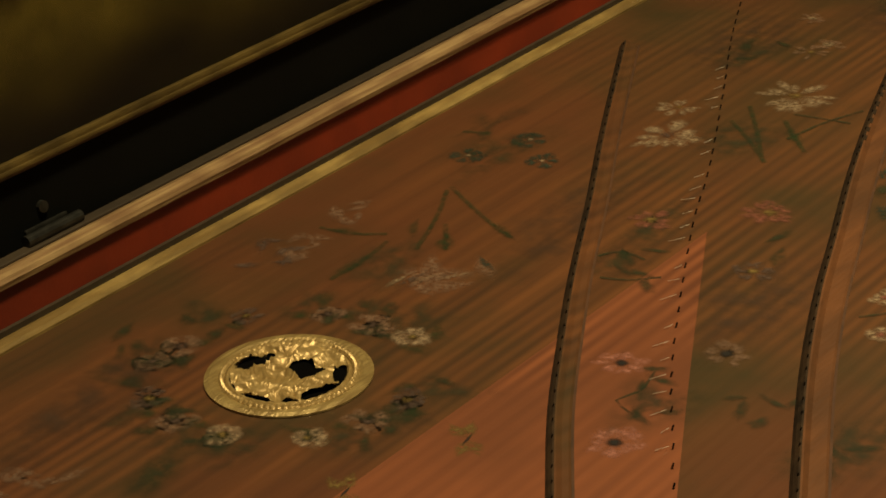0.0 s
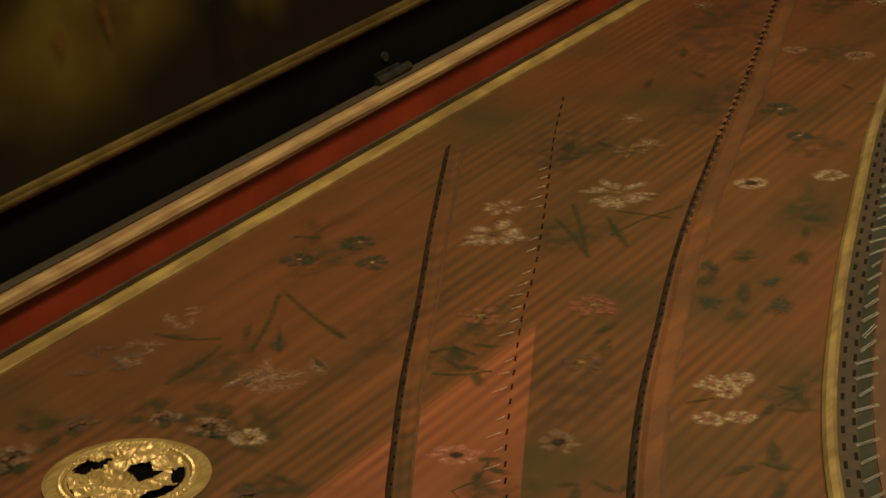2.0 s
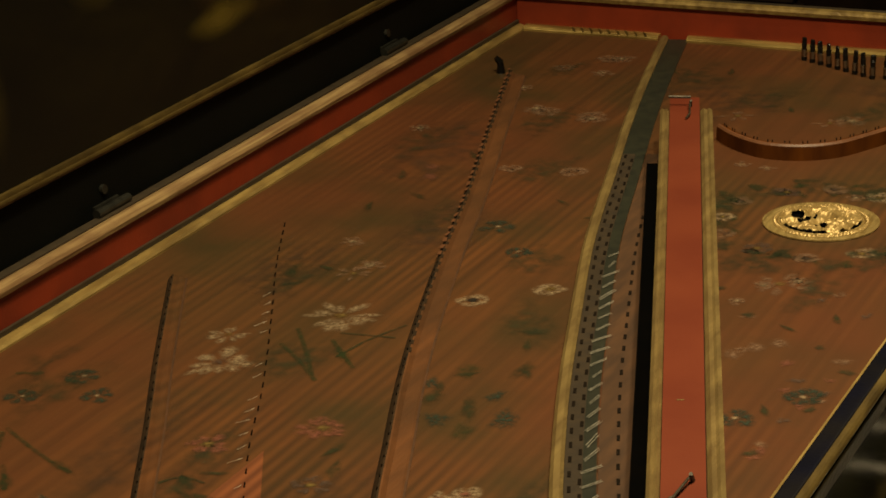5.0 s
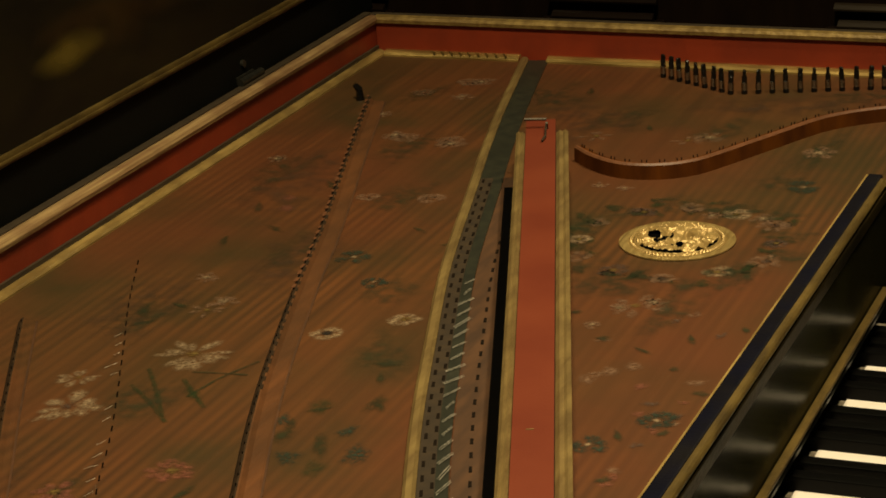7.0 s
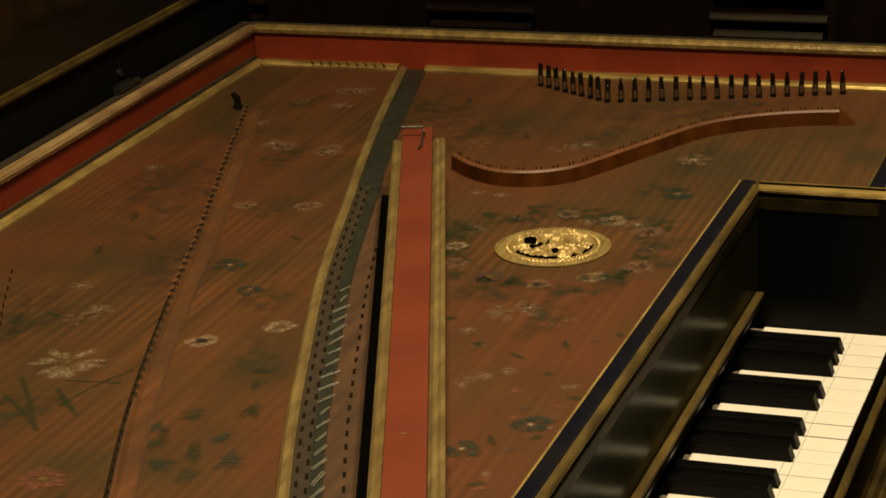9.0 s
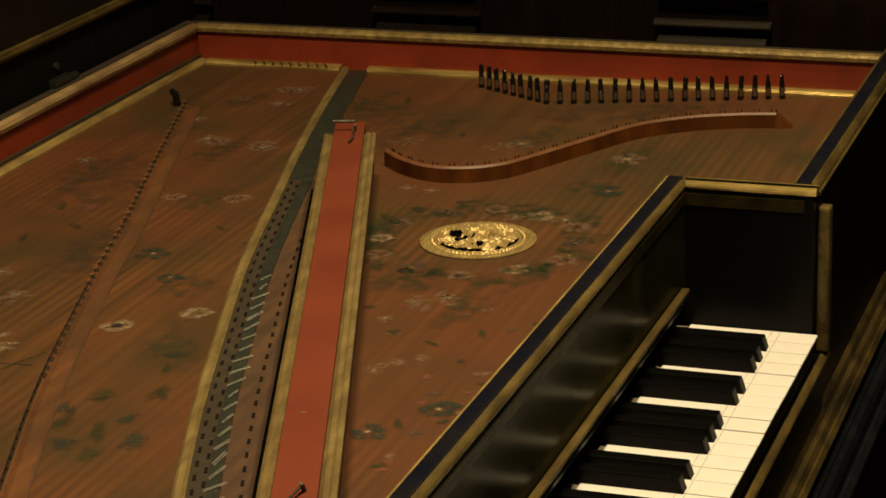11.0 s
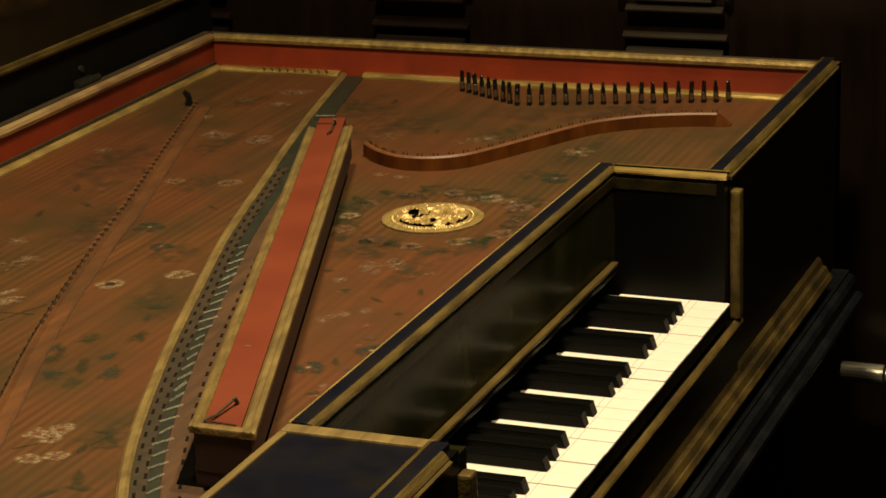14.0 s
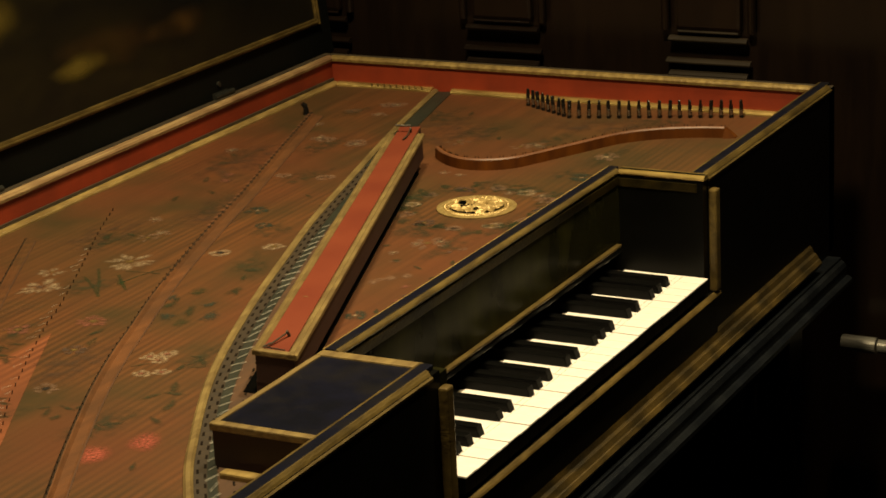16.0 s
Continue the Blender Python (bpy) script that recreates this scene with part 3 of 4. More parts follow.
def bridges():
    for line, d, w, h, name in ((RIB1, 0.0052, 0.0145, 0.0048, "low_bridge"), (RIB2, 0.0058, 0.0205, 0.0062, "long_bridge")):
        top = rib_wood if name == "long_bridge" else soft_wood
        # shade on the bridge's left side is given as a dark colour
        o = part(name, rib(line, [(0, 0), (d * 0.35, h * 0.55), (d * 0.8, h), (d, h), (d, 0)], S), rib_dark, inst, "curved bridge, one side coloured dark for its shade, on a flat wooden band")
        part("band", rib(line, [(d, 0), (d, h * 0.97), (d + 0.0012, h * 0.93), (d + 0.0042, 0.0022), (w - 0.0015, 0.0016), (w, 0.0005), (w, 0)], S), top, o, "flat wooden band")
        part("grey_edge", rib(line, [(w, 0.0002), (w, 0.0007), (w + 0.0016, 0.0006), (w + 0.0016, 0.0002)], S), faint_seam, o)
        me = mesh_of(cylinder(bmesh.new(), (0, 0, 0), (0, 0, 0.0020), 0.0005, 6), iron)
        notch = mesh_of(boxed(-0.0040, 0.0040, -0.0012, 0.0012, 0.0, 0.0004), rib_dark)
        chip = mesh_of(boxed(-0.0050, 0.0050, -0.0014, 0.0014, 0.0, 0.0007, bevel=0.0003), pale_wood)
        rng = random.Random(2)
        for p, a in along(line, 0.0165, 0.02):
            at = Matrix.Translation((p.x, p.y, S)) @ Matrix.Rotation(a, 4, "Z")
            k = rng.uniform(-0.002, 0.002)
            shared("bridge_pin", me, o, at @ Matrix.Translation((k, -d * 0.75, h - 0.0003)) @ Matrix.Rotation(0.2, 4, "X"))
            if name == "long_bridge" and p.x > 1.15:
                shared("notch", notch, o, at @ Matrix.Translation((k, -d - 0.0004, h - 0.0003)) @ Matrix.Diagonal((rng.uniform(0.6, 1.2), 1, 1, 1)))
                if p.x > 1.33:
                    shared("pale_chip", chip, o, at @ Matrix.Translation((k + 0.0080, -d * 0.55, h - 0.0004)) @ Matrix.Rotation(rng.uniform(-0.25, 0.1), 4, "Z") @ Matrix.Diagonal((rng.uniform(0.5, 1.15), rng.uniform(0.7, 1.3), 1, 1)))
    tip = bmesh.new()
    cylinder(tip, (1.889, 0.690, S), (1.889, 0.690, S + 0.011), 0.0048, 10, 0.0032)
    cylinder(tip, (1.889, 0.690, S + 0.011), (1.886, 0.694, S + 0.017), 0.0042, 8, 0.0026)
    part("bridge_knob", tip, iron, inst, "dark peg at the bridge's end")
    # treble bridge: tall, S-shaped
    line = smooth_line([(1.734, 0.397), (1.711, 0.373), (1.694, 0.341), (1.697, 0.308), (1.714, 0.282), (1.742, 0.264), (1.806, 0.231), (1.870, 0.196), (1.908, 0.153), (1.929, 0.107), (1.937, 0.074)], 0.006)
    n = part("treble_bridge", rib(line, [(0.0045, 0), (0.0040, 0.0130), (0.0012, 0.0145), (-0.0030, 0.0145), (-0.0050, 0.0125), (-0.0060, 0)], S), nut_wood, inst, "S-shaped red-brown bridge with pins")
    bm = bmesh.new()
    c, d = line[-1], Vector((1.939, 0.059, 0))
    q = [bm.verts.new(v) for v in ((c.x - 0.0075, c.y, S), (c.x + 0.009, c.y, S), (c.x + 0.009, c.y, S + 0.012), (c.x - 0.002, c.y, S + 0.0143), (d.x - 0.003, d.y, S), (d.x + 0.007, d.y, S), (d.x + 0.007, d.y, S + 0.001), (d.x - 0.002, d.y, S + 0.001))]
    for f in ((0, 1, 2, 3), (7, 6, 5, 4), (0, 4, 5, 1), (1, 5, 6, 2), (2, 6, 7, 3), (3, 7, 4, 0)):
        bm.faces.new([q[k] for k in f])
    bmesh.ops.recalc_face_normals(bm, faces=bm.faces)
    part("wedge_end", bm, nut_wood, n)
    part("pale_edge", rib(line, [(0.0040, 0.0132), (0.0024, 0.0150), (0.0006, 0.0152), (0.0006, 0.0135)], S), pale_wood, n)
    me = mesh_of(cylinder(bmesh.new(), (0, 0, 0), (0, 0, 0.0030), 0.00055, 6), iron)
    for p, a in along(line, 0.0165, 0.008, -0.0015):
        for k in (-0.0022, 0.0022):
            shared("bridge_pin", me, n, Matrix.Translation((p.x, p.y, S + 0.0142)) @ Matrix.Rotation(a, 4, "Z") @ Matrix.Translation((k, 0, 0)))


bridges()


def register():
    """The gilt-edged band of jack slots beside the jack rail."""
    g = part("jack_guide", rib(GUIDE, [(0.009, 0), (0.009, 0.0012), (0.030, 0.0012), (0.030, 0)], S), grey_strip, inst, "grey-green jack guide with rows of slots")
    part("gilt_bead", rib(GUIDE, [(0, 0), (0, 0.003), (0.0025, 0.0055), (0.0065, 0.0055), (0.009, 0.003), (0.009, 0)], S), pale_gilt, g, "rubbed gilt bead along the guide")
    near = [p for p in GUIDE if p.x < 1.66]
    part("slot_band", rib(near, [(0.0092, 0.001), (0.0092, 0.002), (0.021, 0.002), (0.021, 0.001)], S), slot_strip, g)
    part("wood_band", rib(near, [(0.031, 0), (0.031, 0.0022), (0.060, 0.0022), (0.060, 0)], S), pink_wood, g)
    slot = mesh_of(boxed(-0.0043, 0.0043, -0.00115, 0.00115, 0, 0.0004), brown_edge)
    bm = bmesh.new()
    for k in (-0.0012, 0.0012):
        cylinder(bm, (-0.0090, 0.0066 + k * 0.5, 0.0026), (0.0090, -0.0066 + k * 0.5, 0.0030), 0.00022, 5)
        bmesh.ops.translate(bm, verts=bm.verts[-10:], vec=(k, 0, 0))
    wire = mesh_of(bm, string_wire)
    for off, first, which, h in ((0.0125, 0.02, slot, 0.0021), (0.0192, 0.031, slot, 0.0021), (0.044, 0.03, slot, 0.0023)):
        for p, a in along(near, 0.0225, first, off):
            shared("slot", which, g, Matrix.Translation((p.x, p.y, S + h)) @ Matrix.Rotation(a, 4, "Z"))
    rng = random.Random(6)
    for p, a in along([q for q in near if q.x < 1.40], 0.0225, 0.026, 0.0268):
        shared("spring_wire", wire, g, Matrix.Translation((p.x, p.y, S)) @ Matrix.Rotation(a + rng.uniform(-0.22, 0.22), 4, "Z") @ Matrix.Diagonal((rng.uniform(0.5, 1.0), rng.uniform(0.55, 1.0), 1, 1)))


register()


def jack_rail():
    """A red bar with gilt edges, held at its ends by hooked irons."""
    a, b = Vector((0.893, 0.1355, 0)), Vector((1.670, 0.408, 0))
    u = (b - a).normalized()
    m = Matrix.Translation((a.x, a.y, 0)) @ Matrix.Rotation(math.atan2(u.y, u.x), 4, "Z")
    L, w, top = (b - a).length, 0.0235, 0.846

    def put(name, bm, mat, par, label=""):
        for v in bm.verts:  # the end towards the box is cut at a slant
            if v.co.x < 0.031:
                v.co.x += 0.35 * v.co.y
        bmesh.ops.transform(bm, matrix=m, verts=bm.verts)
        return part(name, bm, mat, par, label)
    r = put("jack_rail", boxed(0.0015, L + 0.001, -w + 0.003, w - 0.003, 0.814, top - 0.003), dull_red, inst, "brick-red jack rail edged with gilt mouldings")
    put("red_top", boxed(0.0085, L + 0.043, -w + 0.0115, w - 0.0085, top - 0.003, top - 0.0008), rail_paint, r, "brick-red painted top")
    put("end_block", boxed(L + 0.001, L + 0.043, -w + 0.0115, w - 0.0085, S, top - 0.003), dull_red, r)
    prof = [(0, 0), (0, 0.004), (0.002, 0.0058), (0.0035, 0.0042), (0.0055, 0.0055), (0.0075, 0.003), (0.008, 0)]
    def bead(y, s, wd):
        bm = bmesh.new()
        pr = [(y + s * o * wd / 0.008, h) for o, h in prof]
        ra = [[bm.verts.new((x, q, top - 0.004 + h)) for q, h in pr] for x in (0.0, L)]
        k = len(pr)
        for j in range(k):
            bm.faces.new((ra[0][j], ra[0][(j + 1) % k], ra[1][(j + 1) % k], ra[1][j]))
        bm.faces.new(ra[0])
        bm.faces.new(ra[1])
        bmesh.ops.recalc_face_normals(bm, faces=bm.faces)
        return bm
    put("gilt_moulding", bead(w, -1, 0.0085), pale_gilt, r)
    put("gilt_moulding", bead(-w, 1, 0.0115), pale_gilt, r)
    put("gilt_moulding", boxed(0, 0.0085, -w - 0.0006, w + 0.0006, top - 0.0045, top + 0.0012, bevel=0.0014), pale_gilt, r)
    # darkness under and beside the rail, put in as a black strip
    put("under_rail_dark", boxed(0.0, L * 0.97, -w + 0.006, w + 0.0125, S + 0.0002, S + 0.0032), void_black, r, "black strip for the darkness under the rail")
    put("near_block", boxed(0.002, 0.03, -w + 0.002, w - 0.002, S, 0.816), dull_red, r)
    put("paint_chip", boxed(0.1708, 0.1720, 0.001, 0.006, top - 0.0007, top - 0.0005), pale_gilt, r)
    for x, d in ((0.052, -1), (L + 0.012, 1)):
        bm = bmesh.new()
        cylinder(bm, (x, -0.004, top), (x - 0.004, -0.003, top + 0.006), 0.0017, 8, 0.0013)
        cylinder(bm, (x - 0.002, -0.003, top + 0.004), (x - 0.030, 0.008, top + 0.0012), 0.0009, 8)
        cylinder(bm, (x - 0.030, 0.008, top + 0.0018), (x - 0.039, 0.0145, top + 0.001), 0.0012, 8, 0.0008)
        if d < 0:
            cylinder(bm, (x - 0.039, 0.0145, top + 0.0008), (x - 0.041, -0.009, top + 0.0008), 0.0008, 6)
        else:
            bmesh.ops.rotate(bm, verts=bm.verts, cent=(x, 0, top), matrix=Matrix.Rotation(0.35, 3, "Z"))
            cylinder(bm, (x + 0.002, -0.004, top + 0.008), (x + 0.004, 0.016, top + 0.008), 0.0015, 6)
        put("iron_hook", bm, hook_iron, r, "bent iron hook")


jack_rail()


def turned(bm, profile, n=10, flat=1.0, above=9.0):
    """A turned piece about z; above that height it is flattened."""
    rings = [[bm.verts.new((r * math.cos(2 * math.pi * i / n), r * math.sin(2 * math.pi * i / n) * (flat if z > above else 1), z)) for i in range(n)] for r, z in profile]
    for a, b in zip(rings, rings[1:]):
        for i in range(n):
            bm.faces.new((a[i], a[(i + 1) % n], b[(i + 1) % n], b[i]))
    bm.faces.new(rings[0][::-1])
    bm.faces.new(rings[-1])
    return bm


def tuning_pins():
    me = mesh_of(turned(bmesh.new(), [(0.0030, 0), (0.0031, 0.003), (0.0027, 0.0045), (0.0026, 0.010), (0.0027, 0.0155), (0.0028, 0.0175), (0.0029, 0.0195), (0.0028, 0.0240), (0.002, 0.0250)], 10, 0.62, 0.018), iron)
    glint = mesh_of(turned(bmesh.new(), [(0.0027, 0.0040), (0.0030, 0.0048), (0.0031, 0.0070), (0.0031, 0.0098), (0.0030, 0.0120), (0.0027, 0.0126)], 12), polished)
    P = [(2.025 - 0.050 * i / 8, 0.403 - 0.086 * i / 8) for i in range(8)] + [(1.975 + 0.069 * (i / 17) ** 1.05, 0.317 - 0.0134 * i) for i in range(18)]
    rng = random.Random(4)
    for x, y in P:
        o = shared("tuning_pin", me, inst, Matrix.Translation((x, y, S)) @ Euler((rng.uniform(-0.05, 0.05), rng.uniform(-0.05, 0.05), rng.uniform(0, 3))).to_matrix().to_4x4())
        shared("wire_coil", glint, o, Matrix.Identity(4))


tuning_pins()


def hitch_pins():
    """The row of bent wire pins, each with a loop of string."""
    bm = bmesh.new()
    cylinder(bm, (0, 0, 0), (0.0005, 0, 0.0040), 0.0006, 6)
    pin = mesh_of(bm, iron)
    bm = bmesh.new()
    cylinder(bm, (0.0002, 0.0025, 0.0027), (0.0010, 0.0125, 0.0012), 0.00015, 5)
    loop = mesh_of(bm, string_wire)
    rng = random.Random(9)
    for i, (p, a) in enumerate(along(ROW, 0.0205, 0.01)):
        o = shared("hitch_pin", pin, board, Matrix.Translation((p.x, p.y, S)) @ Matrix.Rotation(a + rng.uniform(-0.3, 0.3), 4, "Z") @ Matrix.Rotation(0.25, 4, "X"))
        if p.x < 1.25 and rng.random() < 0.8:
            shared("string_end", loop, board, Matrix.Translation((p.x, p.y, S)) @ Matrix.Rotation(a + 0.45 + rng.uniform(-0.3, 0.3), 4, "Z") @ Matrix.Diagonal((1, rng.uniform(0.5, 1.1), 1, 1)))


hitch_pins()


def rose(cx, cy, r, turn, holes):
    """Gilt rose: a broad rim with a rope ring, and pierced figures in relief."""
    # black disc on the uncut board gives the dark seen through the piercings
    o = part("rose", cylinder(bmesh.new(), (cx, cy, S + 0.0004), (cx, cy, S + 0.001), r * 0.76, 48), void_black, board, "gilt cast rose with pierced relief")

    def ring(r0, r1, z0, z1, wave=0, amp=0.0, n=96):
        bm, rings = bmesh.new(), []
        prof = [(r1, 0.0), (r1, z0), ((r0 * 0.35 + r1 * 0.65), z1), (r0 * 0.7 + r1 * 0.3, z1), (r0, z0), (r0, 0.0)]
        for i in range(n):
            a = 2 * math.pi * i / n
            k = 1 + amp * math.sin(wave * a)
            rings.append([bm.verts.new((cx + q * math.cos(a), cy + q * math.sin(a), S + 0.0005 + h * k)) for q, h in prof])
        for i in range(n):
            A, B = rings[i], rings[(i + 1) % n]
            for j in range(5):
                bm.faces.new((A[j], B[j], B[j + 1], A[j + 1]))
        bmesh.ops.recalc_face_normals(bm, faces=bm.faces)
        return bm
    part("rim", ring(r * 0.83, r, 0.0012, 0.0022), rim_gold, o, "burnished gilt rim")
    part("rope_ring", ring(r * 0.755, r * 0.83, 0.0014, 0.0027, 72, 0.22, 288), gold, o)
    part("inner_ring", ring(r * 0.685, r * 0.75, 0.001, 0.0022, 36, 0.15), gold, o)
    # relief figures: lumpy sheet with three openings
    bm = bmesh.new()
    n, rr = 110, r * 0.70
    rng = random.Random(3)
    lumps = [(rng.uniform(-0.9, 0.9), rng.uniform(-0.9, 0.9), rng.uniform(0.09, 0.20), rng.uniform(0.4, 0.9)) for _ in range(9)]
    grid = {}
    for i in range(n + 1):
        for j in range(n + 1):
            u, v = 2 * i / n - 1, 2 * j / n - 1
            if u * u + v * v > 1:
                continue
            cut = False
            for hx, hy, a, b, an in holes:
                du, dv = u - hx, v - hy
                p, q = du * math.cos(an) + dv * math.sin(an), -du * math.sin(an) + dv * math.cos(an)
                if (p / a) ** 2 + (q / b) ** 2 < 1 + 0.35 * noise.noise((u * 3.5, v * 3.5, 1)):
                    cut = True
            if cut:
                continue
            w = noise.noise((u * 2.1, v * 2.1, 5)) * 0.5
            fold = 1 - abs(noise.noise((u * 2.3 + w, v * 2.3 - w, 2))) * 2.2
            vein = 1 - abs(noise.noise((u * 8 + w * 3, v * 8, 7))) * 2
            h = 0.0008 + 0.0036 * max(fold, 0) ** 1.3 + 0.0005 * vein + 0.0006 * math.sin(30 * (u * math.cos(6 * w) + v * math.sin(6 * w)))
            for lx, ly, lr, lh in lumps:
                d = math.hypot(u - lx, v - ly) / lr
                if d < 1:
                    h = max(h, 0.001 + 0.0042 * lh * math.sqrt(1 - d * d))
            c, s = math.cos(turn), math.sin(turn)
            grid[i, j] = bm.verts.new((cx + rr * (u * c - v * s), cy + rr * (u * s + v * c), S + 0.001 + h))
    for (i, j), v in list(grid.items()):
        q = [grid.get(k) for k in ((i, j), (i + 1, j), (i + 1, j + 1), (i, j + 1))]
        if all(q):
            bm.faces.new(q)
    for f in bm.faces:
        f.smooth = True
    part("relief", bm, gold, o, "gilt relief of leaves and scrolls")


rose(0.680, 0.571, 0.0503, -0.93, ((-0.60, 0.40, 0.46, 0.15, 0.62), (0.22, 0.10, 0.22, 0.30, 0.3), (0.40, 0.02, 0.22, 0.13, 0.2), (0.88, -0.15, 0.12, 0.30, 0.1), (0.56, -0.80, 0.34, 0.12, 0.45)))
rose(1.536, 0.2425, 0.0487, 1.95, ((0.30, -0.05, 0.30, 0.15, 0.5), (0.52, -0.36, 0.14, 0.22, 0.2), (0.05, 0.52, 0.20, 0.08, 0.3)))


def keyboard():
    """Forty-five keys: bone naturals and black sharps."""
    W = 0.1667 / 7
    top = 0.7205
    nat = mesh_of(boxed(-W / 2 + 0.0006, W / 2 - 0.0006, -0.0315, 0.076, top - 0.0022, top, bevel=0.0006), ivory)
    tail = mesh_of(boxed(-W / 2 + 0.003, W / 2 - 0.003, 0.0765, 0.150, top - 0.012, top - 0.0012), tail_wood)
    # body coloured black in place of the dark gap below the bone plates
    body = mesh_of(boxed(-W / 2 + 0.0005, W / 2 - 0.0005, -0.0300, 0.10, top - 0.018, top - 0.0023), ebony)
    line = mesh_of(boxed(-W / 2 + 0.001, W / 2 - 0.001, -0.0002, 0.0002, 0, 0.0002), scribe)
    bm = bmesh.new()
    box(bm, -0.0061, 0.0061, 0.0, 0.10, top - 0.004, top + 0.0108, bevel=0.0012)
    for v in bm.verts:
        if v.co.y < 0.003 and v.co.z > top:
            v.co.y += 0.004
    sh = mesh_of(bm, ebony)
    rng = random.Random(11)
    n = 0
    for i in range(27):
        x = KX1 - 0.001 - W * (i + 0.5)
        k = shared("natural_key", nat, inst, Matrix.Translation((x, 0, rng.uniform(-0.0006, 0.0004))))
        shared("key_body", body, k, Matrix.Identity(4))
        shared("key_lever", tail, k, Matrix.Identity(4))
        for dy in (-0.0015, 0.0055):
            shared("scribed_line", line, k, Matrix.Translation((0, 0.001 + dy, top)))
        # sharp on the near side of C B . A G . F E ... counted down from the top c
        if i % 7 in (1, 2, 3, 5, 6) and i < 26:
            off = {1: 0.005, 2: 0.0035, 3: 0.004, 5: 0.005, 6: 0.004}[i % 7]
            shared("sharp_key", sh, inst, Matrix.Translation((KX1 - 0.001 - W * (i + 1) + off, rng.uniform(-0.001, 0.001), rng.uniform(-0.0008, 0.0005))))


keyboard()

# ---- lid ----
def lid():
    """Raised lid behind the case: black border, gilt moulding, painted panel."""
    hinge = Matrix.Translation((0, YB + 0.026, RIM - 0.006)) @ Matrix.Rotation(radians(-6), 4, "X")

    def put(name, bm, mat, par, label=""):
        bmesh.ops.transform(bm, matrix=hinge, verts=bm.verts)
        return part(name, bm, mat, par, label)
    l = put("lid", boxed(X0, X1 + 0.055, 0.0, 0.016, 0.0, 0.80, bevel=0.002), lid_black, inst, "raised black lid with a dark painted panel")
    a, b, c, d = X0 + 0.05, X1 + 0.010, 0.060, 0.76
    panel = put("painted_panel", boxed(a, b, -0.001, 0.0, c, d), oil_paint, l, "dark brown and ochre landscape in oils")
    rng = random.Random(5)
    daubs = ((0.72, 0.135, 0.19, 0.075, ochre_oil), (0.93, 0.165, 0.125, 0.115, ochre_oil), (1.125, 0.150, 0.042, 0.085, ochre_oil), (1.068, 0.095, 0.016, 0.060, dark_oil), (1.33, 0.21, 0.07, 0.05, ochre_oil), (1.55, 0.125, 0.12, 0.036, brown_oil), (1.50, 0.115, 0.08, 0.020, ochre_oil), (1.82, 0.19, 0.22, 0.13, dark_oil), (1.72, 0.125, 0.10, 0.025, brown_oil), (1.93, 0.22, 0.04, 0.05, brown_oil), (0.897, 0.142, 0.010, 0.018, flesh_oil), (0.946, 0.150, 0.010, 0.026, flesh_oil), (0.69, 0.16, 0.022, 0.018, brown_oil))
    for k, (x, z, rx, rz, mat) in enumerate(daubs):
        bm, ph = bmesh.new(), rng.random() * 40
        vs = []
        for q in range(28):
            t = 2 * math.pi * q / 28
            f = 1 + 0.5 * noise.noise((math.cos(t) + ph, math.sin(t), ph))
            vs.append((x + rx * f * math.cos(t), -0.0016 - 0.0002 * k, max(z + rz * f * math.sin(t), c + 0.001)))
        stroke(bm, vs)
        put("brushed_shape", bm, mat, panel)
    for x0, x1, z0, z1 in ((a, b, c - 0.010, c), (a, b, d, d + 0.010), (b, b + 0.010, c - 0.010, d + 0.010), (a - 0.010, a, c - 0.010, d + 0.010)):
        k = bmesh.new()
        box(k, x0, x1, -0.006, 0.0, z0, z1, bevel=0.0022)
        put("gilt_moulding", k, dark_gilt, l)
        k = bmesh.new()
        if x1 - x0 > 0.1:
            box(k, x0, x1, -0.0085, -0.0055, z0 + 0.003, z0 + 0.006, bevel=0.001)
        else:
            box(k, x0 + 0.003, x0 + 0.006, -0.0085, -0.0055, z0, z1, bevel=0.001)
        put("gilt_fillet", k, dark_gilt, l)
    for x in (0.688, 1.272, 1.80):
        k = bmesh.new()
        cylinder(k, (x - 0.024, -0.0075, 0.0075), (x + 0.024, -0.0075, 0.0075), 0.004, 12)
        box(k, x - 0.018, x + 0.018, -0.003, 0.0, 0.004, 0.012, bevel=0.001)
        h = put("hinge", k, hinge_metal, l, "worn iron hinge")
        k = bmesh.new()
        cylinder(k, (x, -0.003, 0.022), (x, 0.0, 0.022), 0.004, 12)
        put("screw", k, hinge_metal, h)


lid()

# ---- painted decoration ----
rngf = random.Random(21)
ZP = [S + 0.0011]


def lift():
    ZP[0] = S + 0.00048 + rngf.random() * 0.00008
    return ZP[0]


def fan(bm, pts, z):
    stroke(bm, [(x, y, z) for x, y in pts])


def petals(x, y, r, n, width=0.42, inner=0.12, jag=0.3):
    bm, z, t = bmesh.new(), lift(), rngf.random() * 6
    for i in range(n):
        a = t + 2 * math.pi * i / n + rngf.uniform(-0.3, 0.3)
        wide = width * rngf.uniform(0.75, 1.6)
        q = r * rngf.uniform(1 - jag, 1 + jag * 0.4)
        pts = []
        for s, w in ((inner, 0.25), (0.55, 1.0), (0.86, 0.8), (1.0, 0.2)):
            pts.append((s * q, w * wide * r * 0.5))
        ring = [(p, w) for p, w in pts] + [(p, -w) for p, w in reversed(pts)]
        fan(bm, [(x + p * math.cos(a) - w * math.sin(a), y + p * math.sin(a) + w * math.cos(a)) for p, w in ring], z + i * 0.000002)
    return bm


